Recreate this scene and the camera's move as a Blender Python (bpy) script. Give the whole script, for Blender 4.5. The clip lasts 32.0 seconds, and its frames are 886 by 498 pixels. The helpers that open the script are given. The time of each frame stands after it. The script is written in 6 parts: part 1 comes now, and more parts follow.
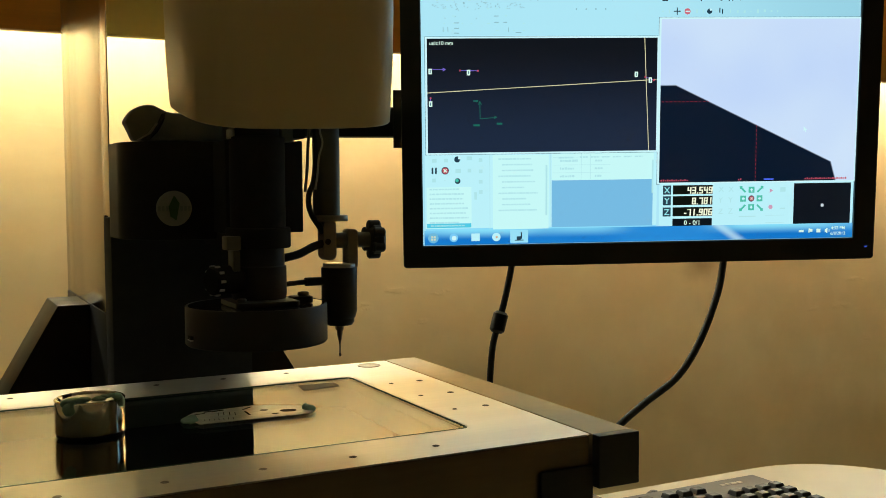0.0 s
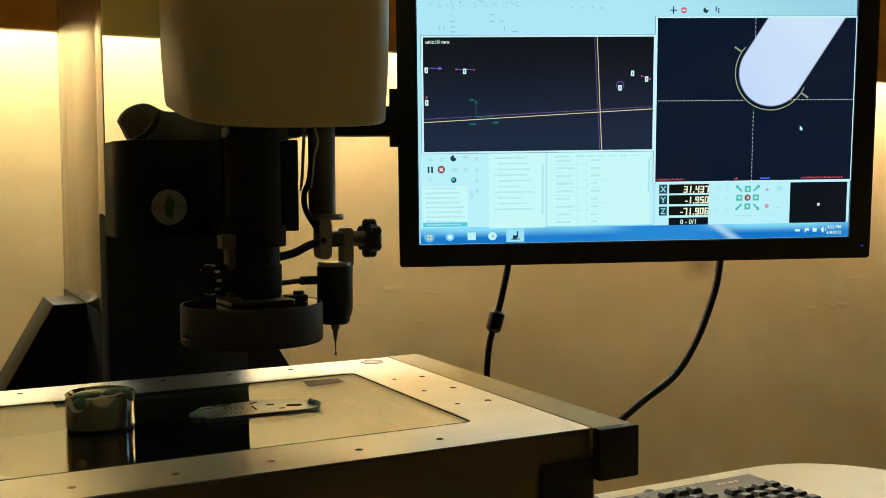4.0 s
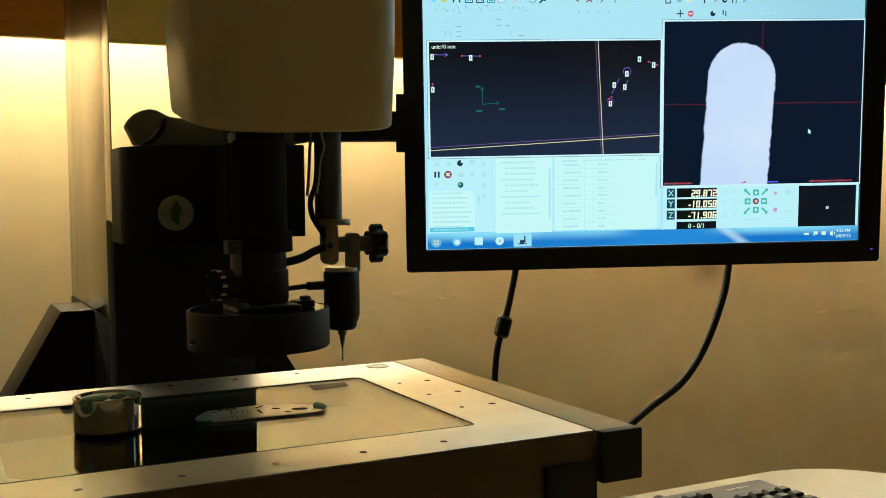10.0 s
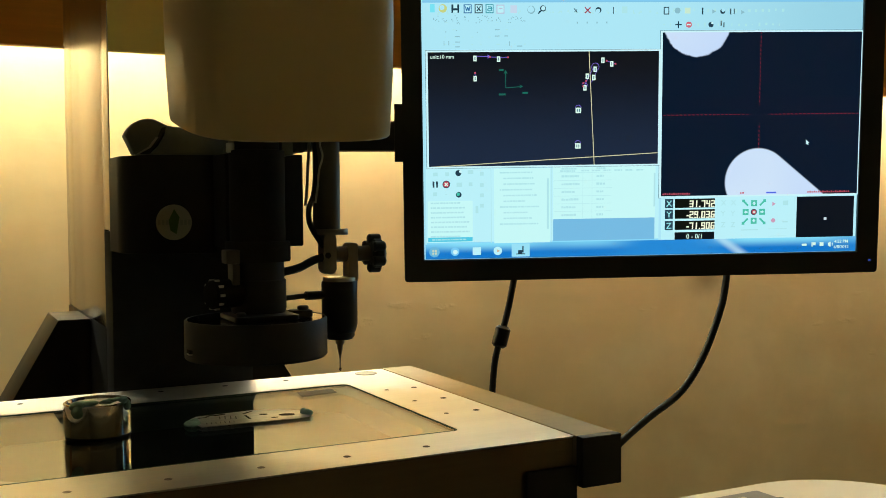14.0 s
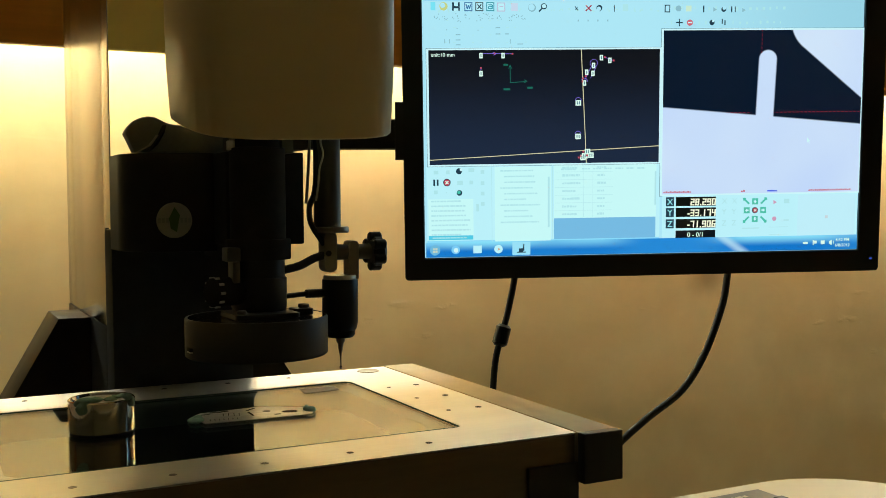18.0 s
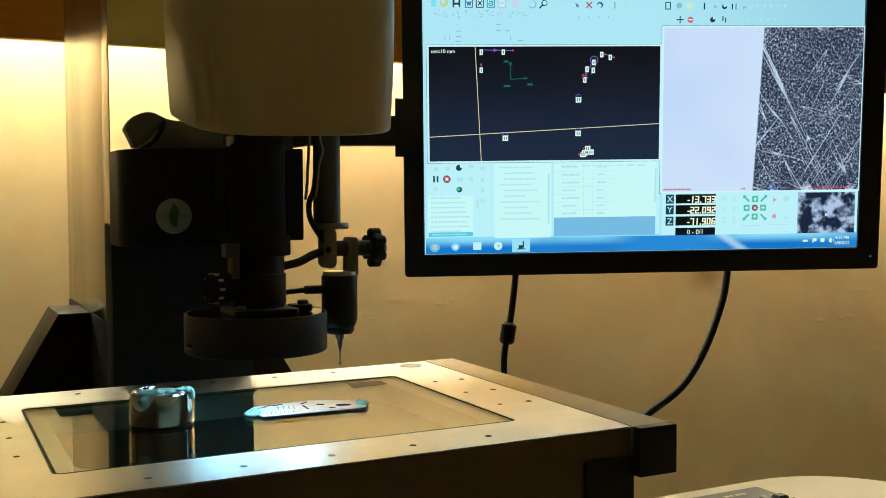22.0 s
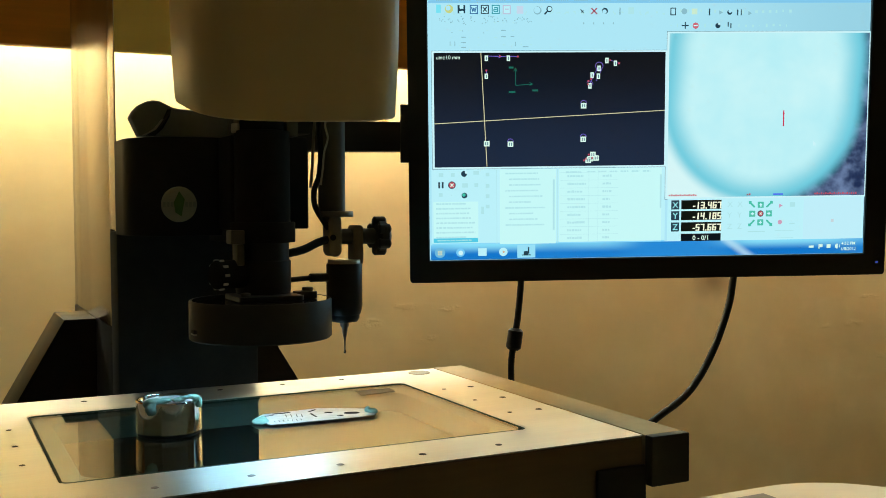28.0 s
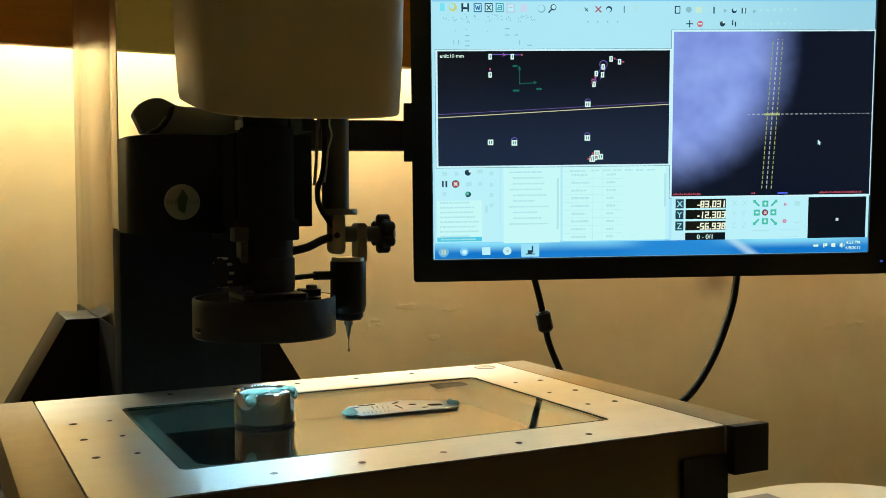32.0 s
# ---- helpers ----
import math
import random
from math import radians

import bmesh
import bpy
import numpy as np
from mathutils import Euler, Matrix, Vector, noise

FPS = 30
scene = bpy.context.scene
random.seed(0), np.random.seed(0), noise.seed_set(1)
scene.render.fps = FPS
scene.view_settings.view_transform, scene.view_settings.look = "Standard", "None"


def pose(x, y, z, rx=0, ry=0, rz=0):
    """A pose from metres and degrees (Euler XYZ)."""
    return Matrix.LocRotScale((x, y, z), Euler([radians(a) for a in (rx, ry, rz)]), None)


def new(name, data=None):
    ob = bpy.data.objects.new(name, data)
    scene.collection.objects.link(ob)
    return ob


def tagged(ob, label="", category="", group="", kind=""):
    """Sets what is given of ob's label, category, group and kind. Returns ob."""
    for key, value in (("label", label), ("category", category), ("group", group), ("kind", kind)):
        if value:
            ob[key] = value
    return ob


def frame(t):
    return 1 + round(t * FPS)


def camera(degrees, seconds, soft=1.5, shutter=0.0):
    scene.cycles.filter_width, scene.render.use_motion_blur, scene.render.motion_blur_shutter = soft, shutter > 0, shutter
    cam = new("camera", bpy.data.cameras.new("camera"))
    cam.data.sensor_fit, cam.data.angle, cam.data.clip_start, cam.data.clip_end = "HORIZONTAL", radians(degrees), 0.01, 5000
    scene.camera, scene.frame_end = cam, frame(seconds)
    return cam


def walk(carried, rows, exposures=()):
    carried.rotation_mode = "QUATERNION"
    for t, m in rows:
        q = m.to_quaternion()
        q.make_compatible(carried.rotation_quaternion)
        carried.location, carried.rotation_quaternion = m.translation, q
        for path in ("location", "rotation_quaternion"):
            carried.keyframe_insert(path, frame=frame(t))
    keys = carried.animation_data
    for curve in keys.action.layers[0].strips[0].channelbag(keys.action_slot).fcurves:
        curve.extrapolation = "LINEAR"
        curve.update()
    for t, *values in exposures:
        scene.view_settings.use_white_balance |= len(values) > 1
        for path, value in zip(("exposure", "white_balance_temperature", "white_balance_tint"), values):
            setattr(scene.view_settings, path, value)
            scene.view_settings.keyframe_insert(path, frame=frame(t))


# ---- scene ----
CAMERA_ROWS = [
    (0, -0.2318, -0.7653, 1.1690, 86.580, 0.330, -27.363),
    (0.5, -0.2315, -0.7658, 1.1683, 86.616, 0.375, -27.367),
    (1, -0.2307, -0.7662, 1.1681, 86.597, 0.397, -27.371),
    (1.5, -0.2305, -0.7662, 1.1681, 86.567, 0.415, -27.399),
    (2, -0.2304, -0.7660, 1.1682, 86.535, 0.368, -27.433),
    (2.5, -0.2303, -0.7661, 1.1682, 86.545, 0.260, -27.468),
    (3, -0.2301, -0.7660, 1.1683, 86.562, 0.196, -27.491),
    (3.5, -0.2298, -0.7658, 1.1683, 86.558, 0.275, -27.502),
    (5.5, -0.2295, -0.7651, 1.1674, 86.615, 0.342, -27.305),
    (6, -0.2286, -0.7650, 1.1669, 86.628, 0.435, -27.281),
    (6.5, -0.2281, -0.7647, 1.1665, 86.608, 0.439, -27.244),
    (7, -0.2281, -0.7643, 1.1663, 86.587, 0.378, -27.207),
    (7.5, -0.2282, -0.7641, 1.1663, 86.587, 0.364, -27.181),
    (8, -0.2281, -0.7641, 1.1666, 86.625, 0.418, -27.156),
    (8.5, -0.2279, -0.7640, 1.1667, 86.708, 0.496, -27.126),
    (9, -0.2279, -0.7644, 1.1666, 86.811, 0.558, -27.094),
    (9.5, -0.2277, -0.7644, 1.1667, 86.881, 0.574, -27.048),
    (10, -0.2276, -0.7640, 1.1666, 86.942, 0.554, -27.011),
    (10.5, -0.2273, -0.7641, 1.1669, 87.019, 0.481, -26.977),
    (11, -0.2273, -0.7648, 1.1673, 87.111, 0.406, -26.972),
    (11.5, -0.2275, -0.7644, 1.1675, 87.195, 0.383, -27.002),
    (12, -0.2276, -0.7642, 1.1674, 87.254, 0.442, -27.037),
    (12.5, -0.2277, -0.7640, 1.1670, 87.312, 0.491, -27.059),
    (13, -0.2276, -0.7639, 1.1668, 87.369, 0.503, -27.072),
    (13.5, -0.2274, -0.7640, 1.1670, 87.407, 0.463, -27.082),
    (14, -0.2274, -0.7639, 1.1674, 87.441, 0.396, -27.102),
    (14.5, -0.2276, -0.7634, 1.1681, 87.479, 0.461, -27.152),
    (16.5, -0.2276, -0.7638, 1.1663, 87.634, 0.448, -27.091),
    (17, -0.2275, -0.7637, 1.1668, 87.593, 0.409, -27.084),
    (17.5, -0.2272, -0.7633, 1.1666, 87.519, 0.394, -27.080),
    (18, -0.2272, -0.7628, 1.1660, 87.425, 0.395, -27.084),
    (18.5, -0.2274, -0.7625, 1.1658, 87.321, 0.348, -27.079),
    (19, -0.2269, -0.7633, 1.1662, 87.280, 0.285, -27.032),
    (19.5, -0.2263, -0.7640, 1.1666, 87.272, 0.232, -26.992),
    (20, -0.2260, -0.7642, 1.1666, 87.263, 0.222, -26.976),
    (20.5, -0.2260, -0.7639, 1.1661, 87.236, 0.237, -26.983),
    (21, -0.2265, -0.7630, 1.1659, 87.213, 0.218, -27.023),
    (21.5, -0.2269, -0.7622, 1.1659, 87.222, 0.226, -27.060),
    (22, -0.2264, -0.7632, 1.1663, 87.217, 0.213, -27.039),
    (22.5, -0.2259, -0.7635, 1.1662, 87.215, 0.270, -27.027),
    (23, -0.2255, -0.7635, 1.1664, 87.186, 0.269, -26.996),
    (23.5, -0.2254, -0.7634, 1.1664, 87.174, 0.249, -26.943),
    (24, -0.2256, -0.7630, 1.1662, 87.188, 0.201, -26.883),
    (24.5, -0.2259, -0.7631, 1.1665, 87.236, 0.250, -26.846),
    (25, -0.2257, -0.7638, 1.1670, 87.307, 0.266, -26.776),
    (25.5, -0.2255, -0.7638, 1.1673, 87.375, 0.175, -26.733),
    (27.5, -0.2256, -0.7637, 1.1668, 87.493, 0.286, -26.717),
    (28, -0.2256, -0.7633, 1.1666, 87.532, 0.245, -26.709),
    (28.5, -0.2255, -0.7630, 1.1664, 87.546, 0.187, -26.683),
    (29, -0.2256, -0.7625, 1.1662, 87.532, 0.218, -26.674),
    (29.5, -0.2256, -0.7624, 1.1660, 87.519, 0.260, -26.651),
    (30, -0.2253, -0.7625, 1.1659, 87.530, 0.234, -26.623),
    (30.5, -0.2260, -0.7613, 1.1657, 87.565, 0.195, -26.671),
    (31, -0.2271, -0.7595, 1.1648, 87.605, 0.244, -26.756),
    (31.5, -0.2274, -0.7593, 1.1648, 87.589, 0.267, -26.749),
    (32, -0.2272, -0.7594, 1.1648, 87.581, 0.253, -26.697),
]
STAGE_ROWS = [
    (0, 43.549, 8.781),
    (0.2, 43.549, 8.781),
    (0.3, 42.500, 8.373),
    (0.4, 40.396, 7.538),
    (0.5, 38.500, 6.800),
    (0.6, 37.080, 6.230),
    (0.7, 36.833, 6.128),
    (0.8, 36.719, 6.087),
    (2.2, 36.719, 6.087),
    (2.3, 36.051, 5.059),
    (2.4, 34.000, 2.000),
    (2.5, 32.231, -0.750),
    (2.6, 31.503, -1.857),
    (2.7, 31.437, -1.950),
    (3.5, 31.437, -1.950),
    (4.2, 31.437, -1.950),
    (4.8, 33.421, 3.454),
    (6.6, 33.430, 3.454),
    (6.7, 34.187, 3.294),
    (6.8, 35.191, 3.062),
    (6.9, 35.858, 2.905),
    (7, 36.100, 2.845),
    (7.2, 36.166, 2.831),
    (8.75, 36.166, 2.831),
    (8.9, 34.650, -0.150),
    (9, 31.600, -7.000),
    (9.1, 30.179, -9.424),
    (9.2, 29.930, -9.950),
    (9.4, 29.872, -10.058),
    (11, 29.873, -10.057),
    (11.1, 29.665, -13.300),
    (11.2, 29.467, -16.600),
    (11.3, 29.313, -19.320),
    (11.4, 29.173, -21.540),
    (11.6, 29.115, -22.413),
    (13.6, 29.113, -22.423),
    (13.7, 29.400, -23.300),
    (13.8, 29.894, -24.399),
    (13.9, 31.100, -27.400),
    (14, 31.742, -29.036),
    (14.1, 31.925, -29.489),
    (14.2, 31.970, -29.606),
    (14.5, 31.979, -29.616),
    (16.55, 31.979, -29.616),
    (16.7, 29.500, -32.000),
    (16.85, 28.290, -33.174),
    (18.6, 28.290, -33.174),
    (18.7, 24.500, -32.200),
    (18.8, 18.000, -30.400),
    (18.9, 8.000, -27.600),
    (19, 2.600, -26.500),
    (19.1, -0.600, -25.700),
    (19.2, -2.600, -25.250),
    (19.3, -3.566, -25.060),
    (19.4, -3.955, -24.943),
    (19.5, -4.029, -24.891),
    (21.4, -4.029, -24.891),
    (21.5, -7.000, -24.050),
    (21.6, -9.900, -23.200),
    (21.7, -12.478, -22.450),
    (21.8, -13.476, -22.170),
    (21.9, -13.700, -22.100),
    (22, -13.733, -22.092),
    (23.7, -13.733, -22.092),
    (23.8, -13.719, -21.545),
    (23.9, -13.682, -20.369),
    (24, -13.640, -19.300),
    (24.1, -13.615, -18.466),
    (24.2, -13.582, -17.513),
    (24.4, -13.533, -16.200),
    (24.6, -13.490, -15.300),
    (24.8, -13.478, -14.674),
    (25, -13.467, -14.350),
    (25.5, -13.467, -14.212),
    (28.5, -13.467, -14.171),
    (29.3, -13.448, -14.148),
    (30.7, -13.440, -14.137),
    (30.8, -14.500, -14.100),
    (30.9, -17.500, -14.050),
    (31, -21.576, -13.934),
    (31.1, -28.133, -13.770),
    (31.2, -34.600, -13.590),
    (31.4, -48.000, -13.240),
    (31.6, -60.000, -12.930),
    (31.8, -73.000, -12.580),
    (31.9, -78.500, -12.420),
    (32, -83.031, -12.303),
]
HEAD_ROWS = [
    (0, -71.906),
    (23.7, -71.906),
    (23.8, -71.500),
    (23.9, -70.770),
    (24, -70.000),
    (24.1, -69.219),
    (24.2, -68.270),
    (24.4, -66.340),
    (24.6, -64.600),
    (24.8, -63.130),
    (25, -61.700),
    (25.5, -59.970),
    (26.2, -58.900),
    (27.5, -57.900),
    (28, -57.667),
    (28.5, -57.430),
    (29, -57.200),
    (29.3, -57.060),
    (29.6, -56.970),
    (30, -56.938),
    (32, -56.938),
]

H = 1.0                      # height of the stage's top
AX, AY = -0.001, -0.018      # the optical axis

cam = camera(46.588, 32.0, soft=0.6)
walk(cam, [(t, pose(x, y, z, a, b, c)) for t, x, y, z, a, b, c in CAMERA_ROWS])

# ---- world and lights ----
world = bpy.data.worlds.new("room_air")
scene.world = world
world.use_nodes = True
world.node_tree.nodes["Background"].inputs[0].default_value = (1.0, 0.75, 0.4, 1)
world.node_tree.nodes["Background"].inputs[1].default_value = 0.03
scene.view_settings.exposure = 0.0
LAMP_COLOUR = (0.89, 0.95, 0.84, 1)
LAMP_POWER = 52.0
LED_POWER = 33.0
SCREEN_POWER = 0.95


# ---- node helpers ----
def sock(tree, value, socket):
    if isinstance(value, (int, float)):
        socket.default_value = value
    elif isinstance(value, tuple):
        socket.default_value = value
    else:
        tree.links.new(value, socket)


class Calc:
    """Arithmetic in a node tree."""

    def __init__(self, tree):
        self.tree = tree

    def op(self, kind, a, b=0.0, c=0.0):
        n = self.tree.nodes.new("ShaderNodeMath")
        n.operation = kind
        for v, s in zip((a, b, c), n.inputs):
            sock(self.tree, v, s)
        return n.outputs[0]

    def add(self, a, b): return self.op("ADD", a, b)
    def sub(self, a, b): return self.op("SUBTRACT", a, b)
    def mul(self, a, b): return self.op("MULTIPLY", a, b)
    def less(self, a, b): return self.op("LESS_THAN", a, b)
    def more(self, a, b): return self.op("GREATER_THAN", a, b)
    def low(self, a, b): return self.op("MINIMUM", a, b)
    def high(self, a, b): return self.op("MAXIMUM", a, b)
    def size(self, a): return self.op("ABSOLUTE", a)

    def step(self, a, lo, hi):
        n = self.tree.nodes.new("ShaderNodeMapRange")
        n.interpolation_type = "SMOOTHSTEP"
        sock(self.tree, a, n.inputs[0])
        n.inputs[1].default_value, n.inputs[2].default_value = lo, hi
        return n.outputs[0]

    def split(self, v):
        n = self.tree.nodes.new("ShaderNodeSeparateXYZ")
        self.tree.links.new(v, n.inputs[0])
        return n.outputs

    def join(self, x, y, z=0.0):
        n = self.tree.nodes.new("ShaderNodeCombineXYZ")
        for v, s in zip((x, y, z), n.inputs):
            sock(self.tree, v, s)
        return n.outputs[0]

    def vec(self, kind, a, b):
        n = self.tree.nodes.new("ShaderNodeVectorMath")
        n.operation = kind
        sock(self.tree, a, n.inputs[0])
        sock(self.tree, b, n.inputs[1])
        return n.outputs[0]

    def coords(self, ob=None):
        n = self.tree.nodes.new("ShaderNodeTexCoord")
        n.object = ob
        return n.outputs["Object"]

    def place(self):
        return self.tree.nodes.new("ShaderNodeNewGeometry").outputs["Position"]

    def noise(self, v, scale, detail=3.0, rough=0.55):
        n = self.tree.nodes.new("ShaderNodeTexNoise")
        sock(self.tree, v, n.inputs["Vector"])
        n.inputs["Scale"].default_value = scale
        n.inputs["Detail"].default_value = detail
        n.inputs["Roughness"].default_value = rough
        return n.outputs[0]

    def mix(self, f, a, b):
        n = self.tree.nodes.new("ShaderNodeMix")
        n.data_type = "RGBA"
        sock(self.tree, f, n.inputs[0])
        sock(self.tree, a, n.inputs[6])
        sock(self.tree, b, n.inputs[7])
        return n.outputs[2]

    def capsule(self, x, y, ax, ay, bx, by, r):
        """Distance to the edge of a slot from a to b."""
        dx, dy = bx - ax, by - ay
        px, py = self.sub(x, ax), self.sub(y, ay)
        n2 = max(dx * dx + dy * dy, 1e-6)
        h = self.op("MULTIPLY_ADD", px, dx / n2, self.mul(py, dy / n2))
        h = self.low(self.high(h, 0.0), 1.0)
        ex, ey = self.sub(px, self.mul(h, dx)), self.sub(py, self.mul(h, dy))
        return self.sub(self.op("SQRT", self.add(self.mul(ex, ex), self.mul(ey, ey))), r)


def material(name, colour, rough=0.5, metal=0.0, vary=0.12, grain=40.0, bump=0.0, bump_scale=60.0, stretch=(1, 1, 1), rough_vary=0.1, spec=0.5, coat=0.0):
    """A surface with stains at one scale and grain at another."""
    m = bpy.data.materials.new(name)
    m.use_nodes = True
    t = m.node_tree
    b = t.nodes["Principled BSDF"]
    c = Calc(t)
    v = c.vec("MULTIPLY", c.coords(), tuple(stretch))
    big, small = c.noise(v, grain * 0.12, 2.0), c.noise(v, grain, 4.0, 0.65)
    f = c.add(c.mul(big, 0.6), c.mul(small, 0.4))
    dark = tuple(x * (1 - vary) for x in colour) + (1,)
    pale = tuple(min(1, x * (1 + vary)) for x in colour) + (1,)
    t.links.new(c.mix(c.step(f, 0.3, 0.7), dark, pale), b.inputs["Base Color"])
    t.links.new(c.add(c.mul(c.sub(f, 0.5), rough_vary * 2), rough), b.inputs["Roughness"])
    b.inputs["Metallic"].default_value = metal
    b.inputs["Specular IOR Level"].default_value = spec
    b.inputs["Coat Weight"].default_value = coat
    if bump:
        n = t.nodes.new("ShaderNodeBump")
        n.inputs["Strength"].default_value = bump
        n.inputs["Distance"].default_value = 0.002
        t.links.new(c.noise(v, bump_scale, 4.0), n.inputs["Height"])
        t.links.new(n.outputs[0], b.inputs["Normal"])
    return m


def brushed(m, amount):
    """Gives a metal the stretched gloss of a brushed surface."""
    t = m.node_tree
    b = t.nodes["Principled BSDF"]
    b.inputs["Anisotropic"].default_value = amount
    t.links.new(Calc(t).join(1.0, 0.0, 0.0), b.inputs["Tangent"])
    return m


def glowing(name, colour, power):
    m = bpy.data.materials.new(name)
    m.use_nodes = True
    b = m.node_tree.nodes["Principled BSDF"]
    b.inputs["Base Color"].default_value = (0.02, 0.02, 0.02, 1)
    b.inputs["Roughness"].default_value = 0.35
    b.inputs["Emission Color"].default_value = (*colour[:3], 1)
    b.inputs["Emission Strength"].default_value = power
    return m


def pane(name, tint, rough=0.0, gloss_tint=(1, 1, 1)):
    m = bpy.data.materials.new(name)
    m.use_nodes = True
    b = m.node_tree.nodes["Principled BSDF"]
    b.inputs["Base Color"].default_value = (*tint, 1)
    b.inputs["Transmission Weight"].default_value = 1.0
    b.inputs["IOR"].default_value = 1.32
    b.inputs["Specular Tint"].default_value = (*gloss_tint, 1)
    b.inputs["Roughness"].default_value = rough
    return m


def plaster_material():
    m = bpy.data.materials.new("plaster")
    m.use_nodes = True
    t = m.node_tree
    b = t.nodes["Principled BSDF"]
    c = Calc(t)
    v = c.vec("ADD", c.vec("MULTIPLY", c.coords(), (0.9091, 0.9091, 0.9091)), (-0.0207, 0.0, 0.1061))
    big, mid, fine = c.noise(v, 1.6, 3.0), c.noise(v, 9.0, 4.0), c.noise(v, 120.0, 3.0)
    f = c.step(c.add(c.mul(big, 0.6), c.mul(mid, 0.4)), 0.32, 0.68)
    clean = c.mix(f, (0.71, 0.575, 0.285, 1), (0.83, 0.69, 0.365, 1))
    x, y, z = c.split(v)
    # soft-edged brown patch on the wall below the monitor
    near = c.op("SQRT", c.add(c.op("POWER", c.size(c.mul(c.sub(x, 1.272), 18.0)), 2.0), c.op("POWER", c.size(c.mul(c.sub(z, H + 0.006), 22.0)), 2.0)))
    brown_patch = c.sub(1.0, c.step(c.add(near, c.mul(mid, 0.7)), 0.5, 1.7))
    t.links.new(c.mix(c.mul(brown_patch, 0.75), clean, (0.30, 0.21, 0.10, 1)), b.inputs["Base Color"])
    b.inputs["Roughness"].default_value = 0.7
    lump = c.noise(c.vec("MULTIPLY", v, (1.0, 1.0, 1.35)), 2.8, 3.0, 0.40)
    ripple = c.noise(c.vec("MULTIPLY", v, (1.0, 1.0, 2.2)), 9.5, 2.0, 0.4)
    swirl = c.vec("ADD", v, c.join(c.mul(mid, 0.10), 0.0, c.mul(big, 0.08)))
    ridge = c.sub(1.0, c.step(c.size(c.sub(c.noise(c.vec("MULTIPLY", swirl, (1.0, 1.0, 2.6)), 3.4, 2.0), 0.5)), 0.0, 0.03))
    flake = 0.0
    for fx, fz, wide, tall in ((1.689, 0.889, 0.045, 0.012), (1.775, 0.806, 0.022, 0.016), (1.598, 0.888, 0.030, 0.007), (0.547, 0.982, 0.040, 0.010), (0.596, 0.920, 0.036, 0.010), (0.480, 0.955, 0.030, 0.012), (0.640, 0.975, 0.030, 0.008), (-0.10, 0.977, 0.060, 0.008), (-0.16, 1.16, 0.050, 0.010), (1.112, 0.946, 0.030, 0.006), (0.72, 1.02, 0.030, 0.008), (1.74, 0.95, 0.05, 0.006)):
        dx, dz = c.mul(c.sub(x, fx), 1.0 / wide), c.mul(c.sub(z, fz), 1.0 / tall)
        far = c.op("SQRT", c.add(c.mul(dx, dx), c.mul(dz, dz)))
        flake = c.high(flake, c.sub(1.0, c.step(far, 0.35, 1.0)))
    crumbs = c.step(c.noise(c.vec("MULTIPLY", swirl, (1.0, 1.0, 1.8)), 30.0, 3.0, 0.6), 0.40, 0.64)
    nick = c.mul(flake, crumbs)
    hgt = c.add(c.add(c.mul(lump, 2.9), c.add(c.mul(ripple, 0.34), c.mul(nick, 0.13))), c.add(c.mul(ridge, 0.020), c.mul(fine, 0.02)))
    n = t.nodes.new("ShaderNodeBump")
    n.inputs["Strength"].default_value = 0.5
    n.inputs["Distance"].default_value = 0.0066
    t.links.new(hgt, n.inputs["Height"])
    t.links.new(n.outputs[0], b.inputs["Normal"])
    return m


PLASTER = plaster_material()
PAINT = material("room_paint", (0.40, 0.35, 0.25), 0.8, grain=8)
CEILING = material("ceiling_paint", (0.86, 0.80, 0.66), 0.8, grain=8)
FLOOR = material("floor_tile", (0.22, 0.17, 0.11), 0.5, grain=6)
ORANGE_WOOD = material("orange_wood", (0.74, 0.29, 0.025), 0.35, vary=0.22, grain=14, stretch=(0.15, 1, 3), coat=0.2)
OLIVE = material("olive_board", (0.95, 0.74, 0.20), 0.5, vary=0.08, grain=10)
STEEL_PANEL = material("brushed_panel", (0.56, 0.51, 0.43), 0.22, 1.0, vary=0.03, grain=30, stretch=(6, 6, 0.08), rough_vary=0.015)
PLATE = brushed(material("brushed_plate", (0.91, 0.90, 0.82), 0.41, 0.94, vary=0.04, grain=90, stretch=(0.3, 3, 1), rough_vary=0.01), 0.15)
RAIL = material("anodised_brown", (0.56, 0.44, 0.26), 0.5, 0.7, vary=0.12, grain=50, spec=0.3)
FACE = material("shaded_plate_face", (0.22, 0.17, 0.11), 0.42, 0.7, vary=0.12, grain=60, stretch=(0.3, 1, 3))
LEDGE = material("ledge_green", (0.22, 0.27, 0.22), 0.5, vary=0.08, grain=60, spec=0.2)
BLACK = material("black_lacquer", (0.024, 0.022, 0.019), 0.42, vary=0.25, grain=60)
MATT_BLACK = material("matt_black", (0.028, 0.025, 0.021), 0.6, vary=0.25, grain=90, bump=0.15, bump_scale=900)
PLASTIC = material("black_plastic", (0.014, 0.013, 0.012), 0.35, vary=0.2, grain=120, bump=0.1, bump_scale=1200)
RUBBER = material("cable_rubber", (0.010, 0.010, 0.010), 0.55, vary=0.2, grain=60)
DARK_GREY = material("dark_grey_plastic", (0.12, 0.105, 0.08), 0.45, vary=0.15, grain=60)
COVER = material("white_enamel", (0.90, 0.75, 0.42), 0.36, vary=0.04, grain=12)
GREY_METAL = material("grey_metal", (0.40, 0.36, 0.30), 0.38, 0.7, vary=0.12, grain=60)
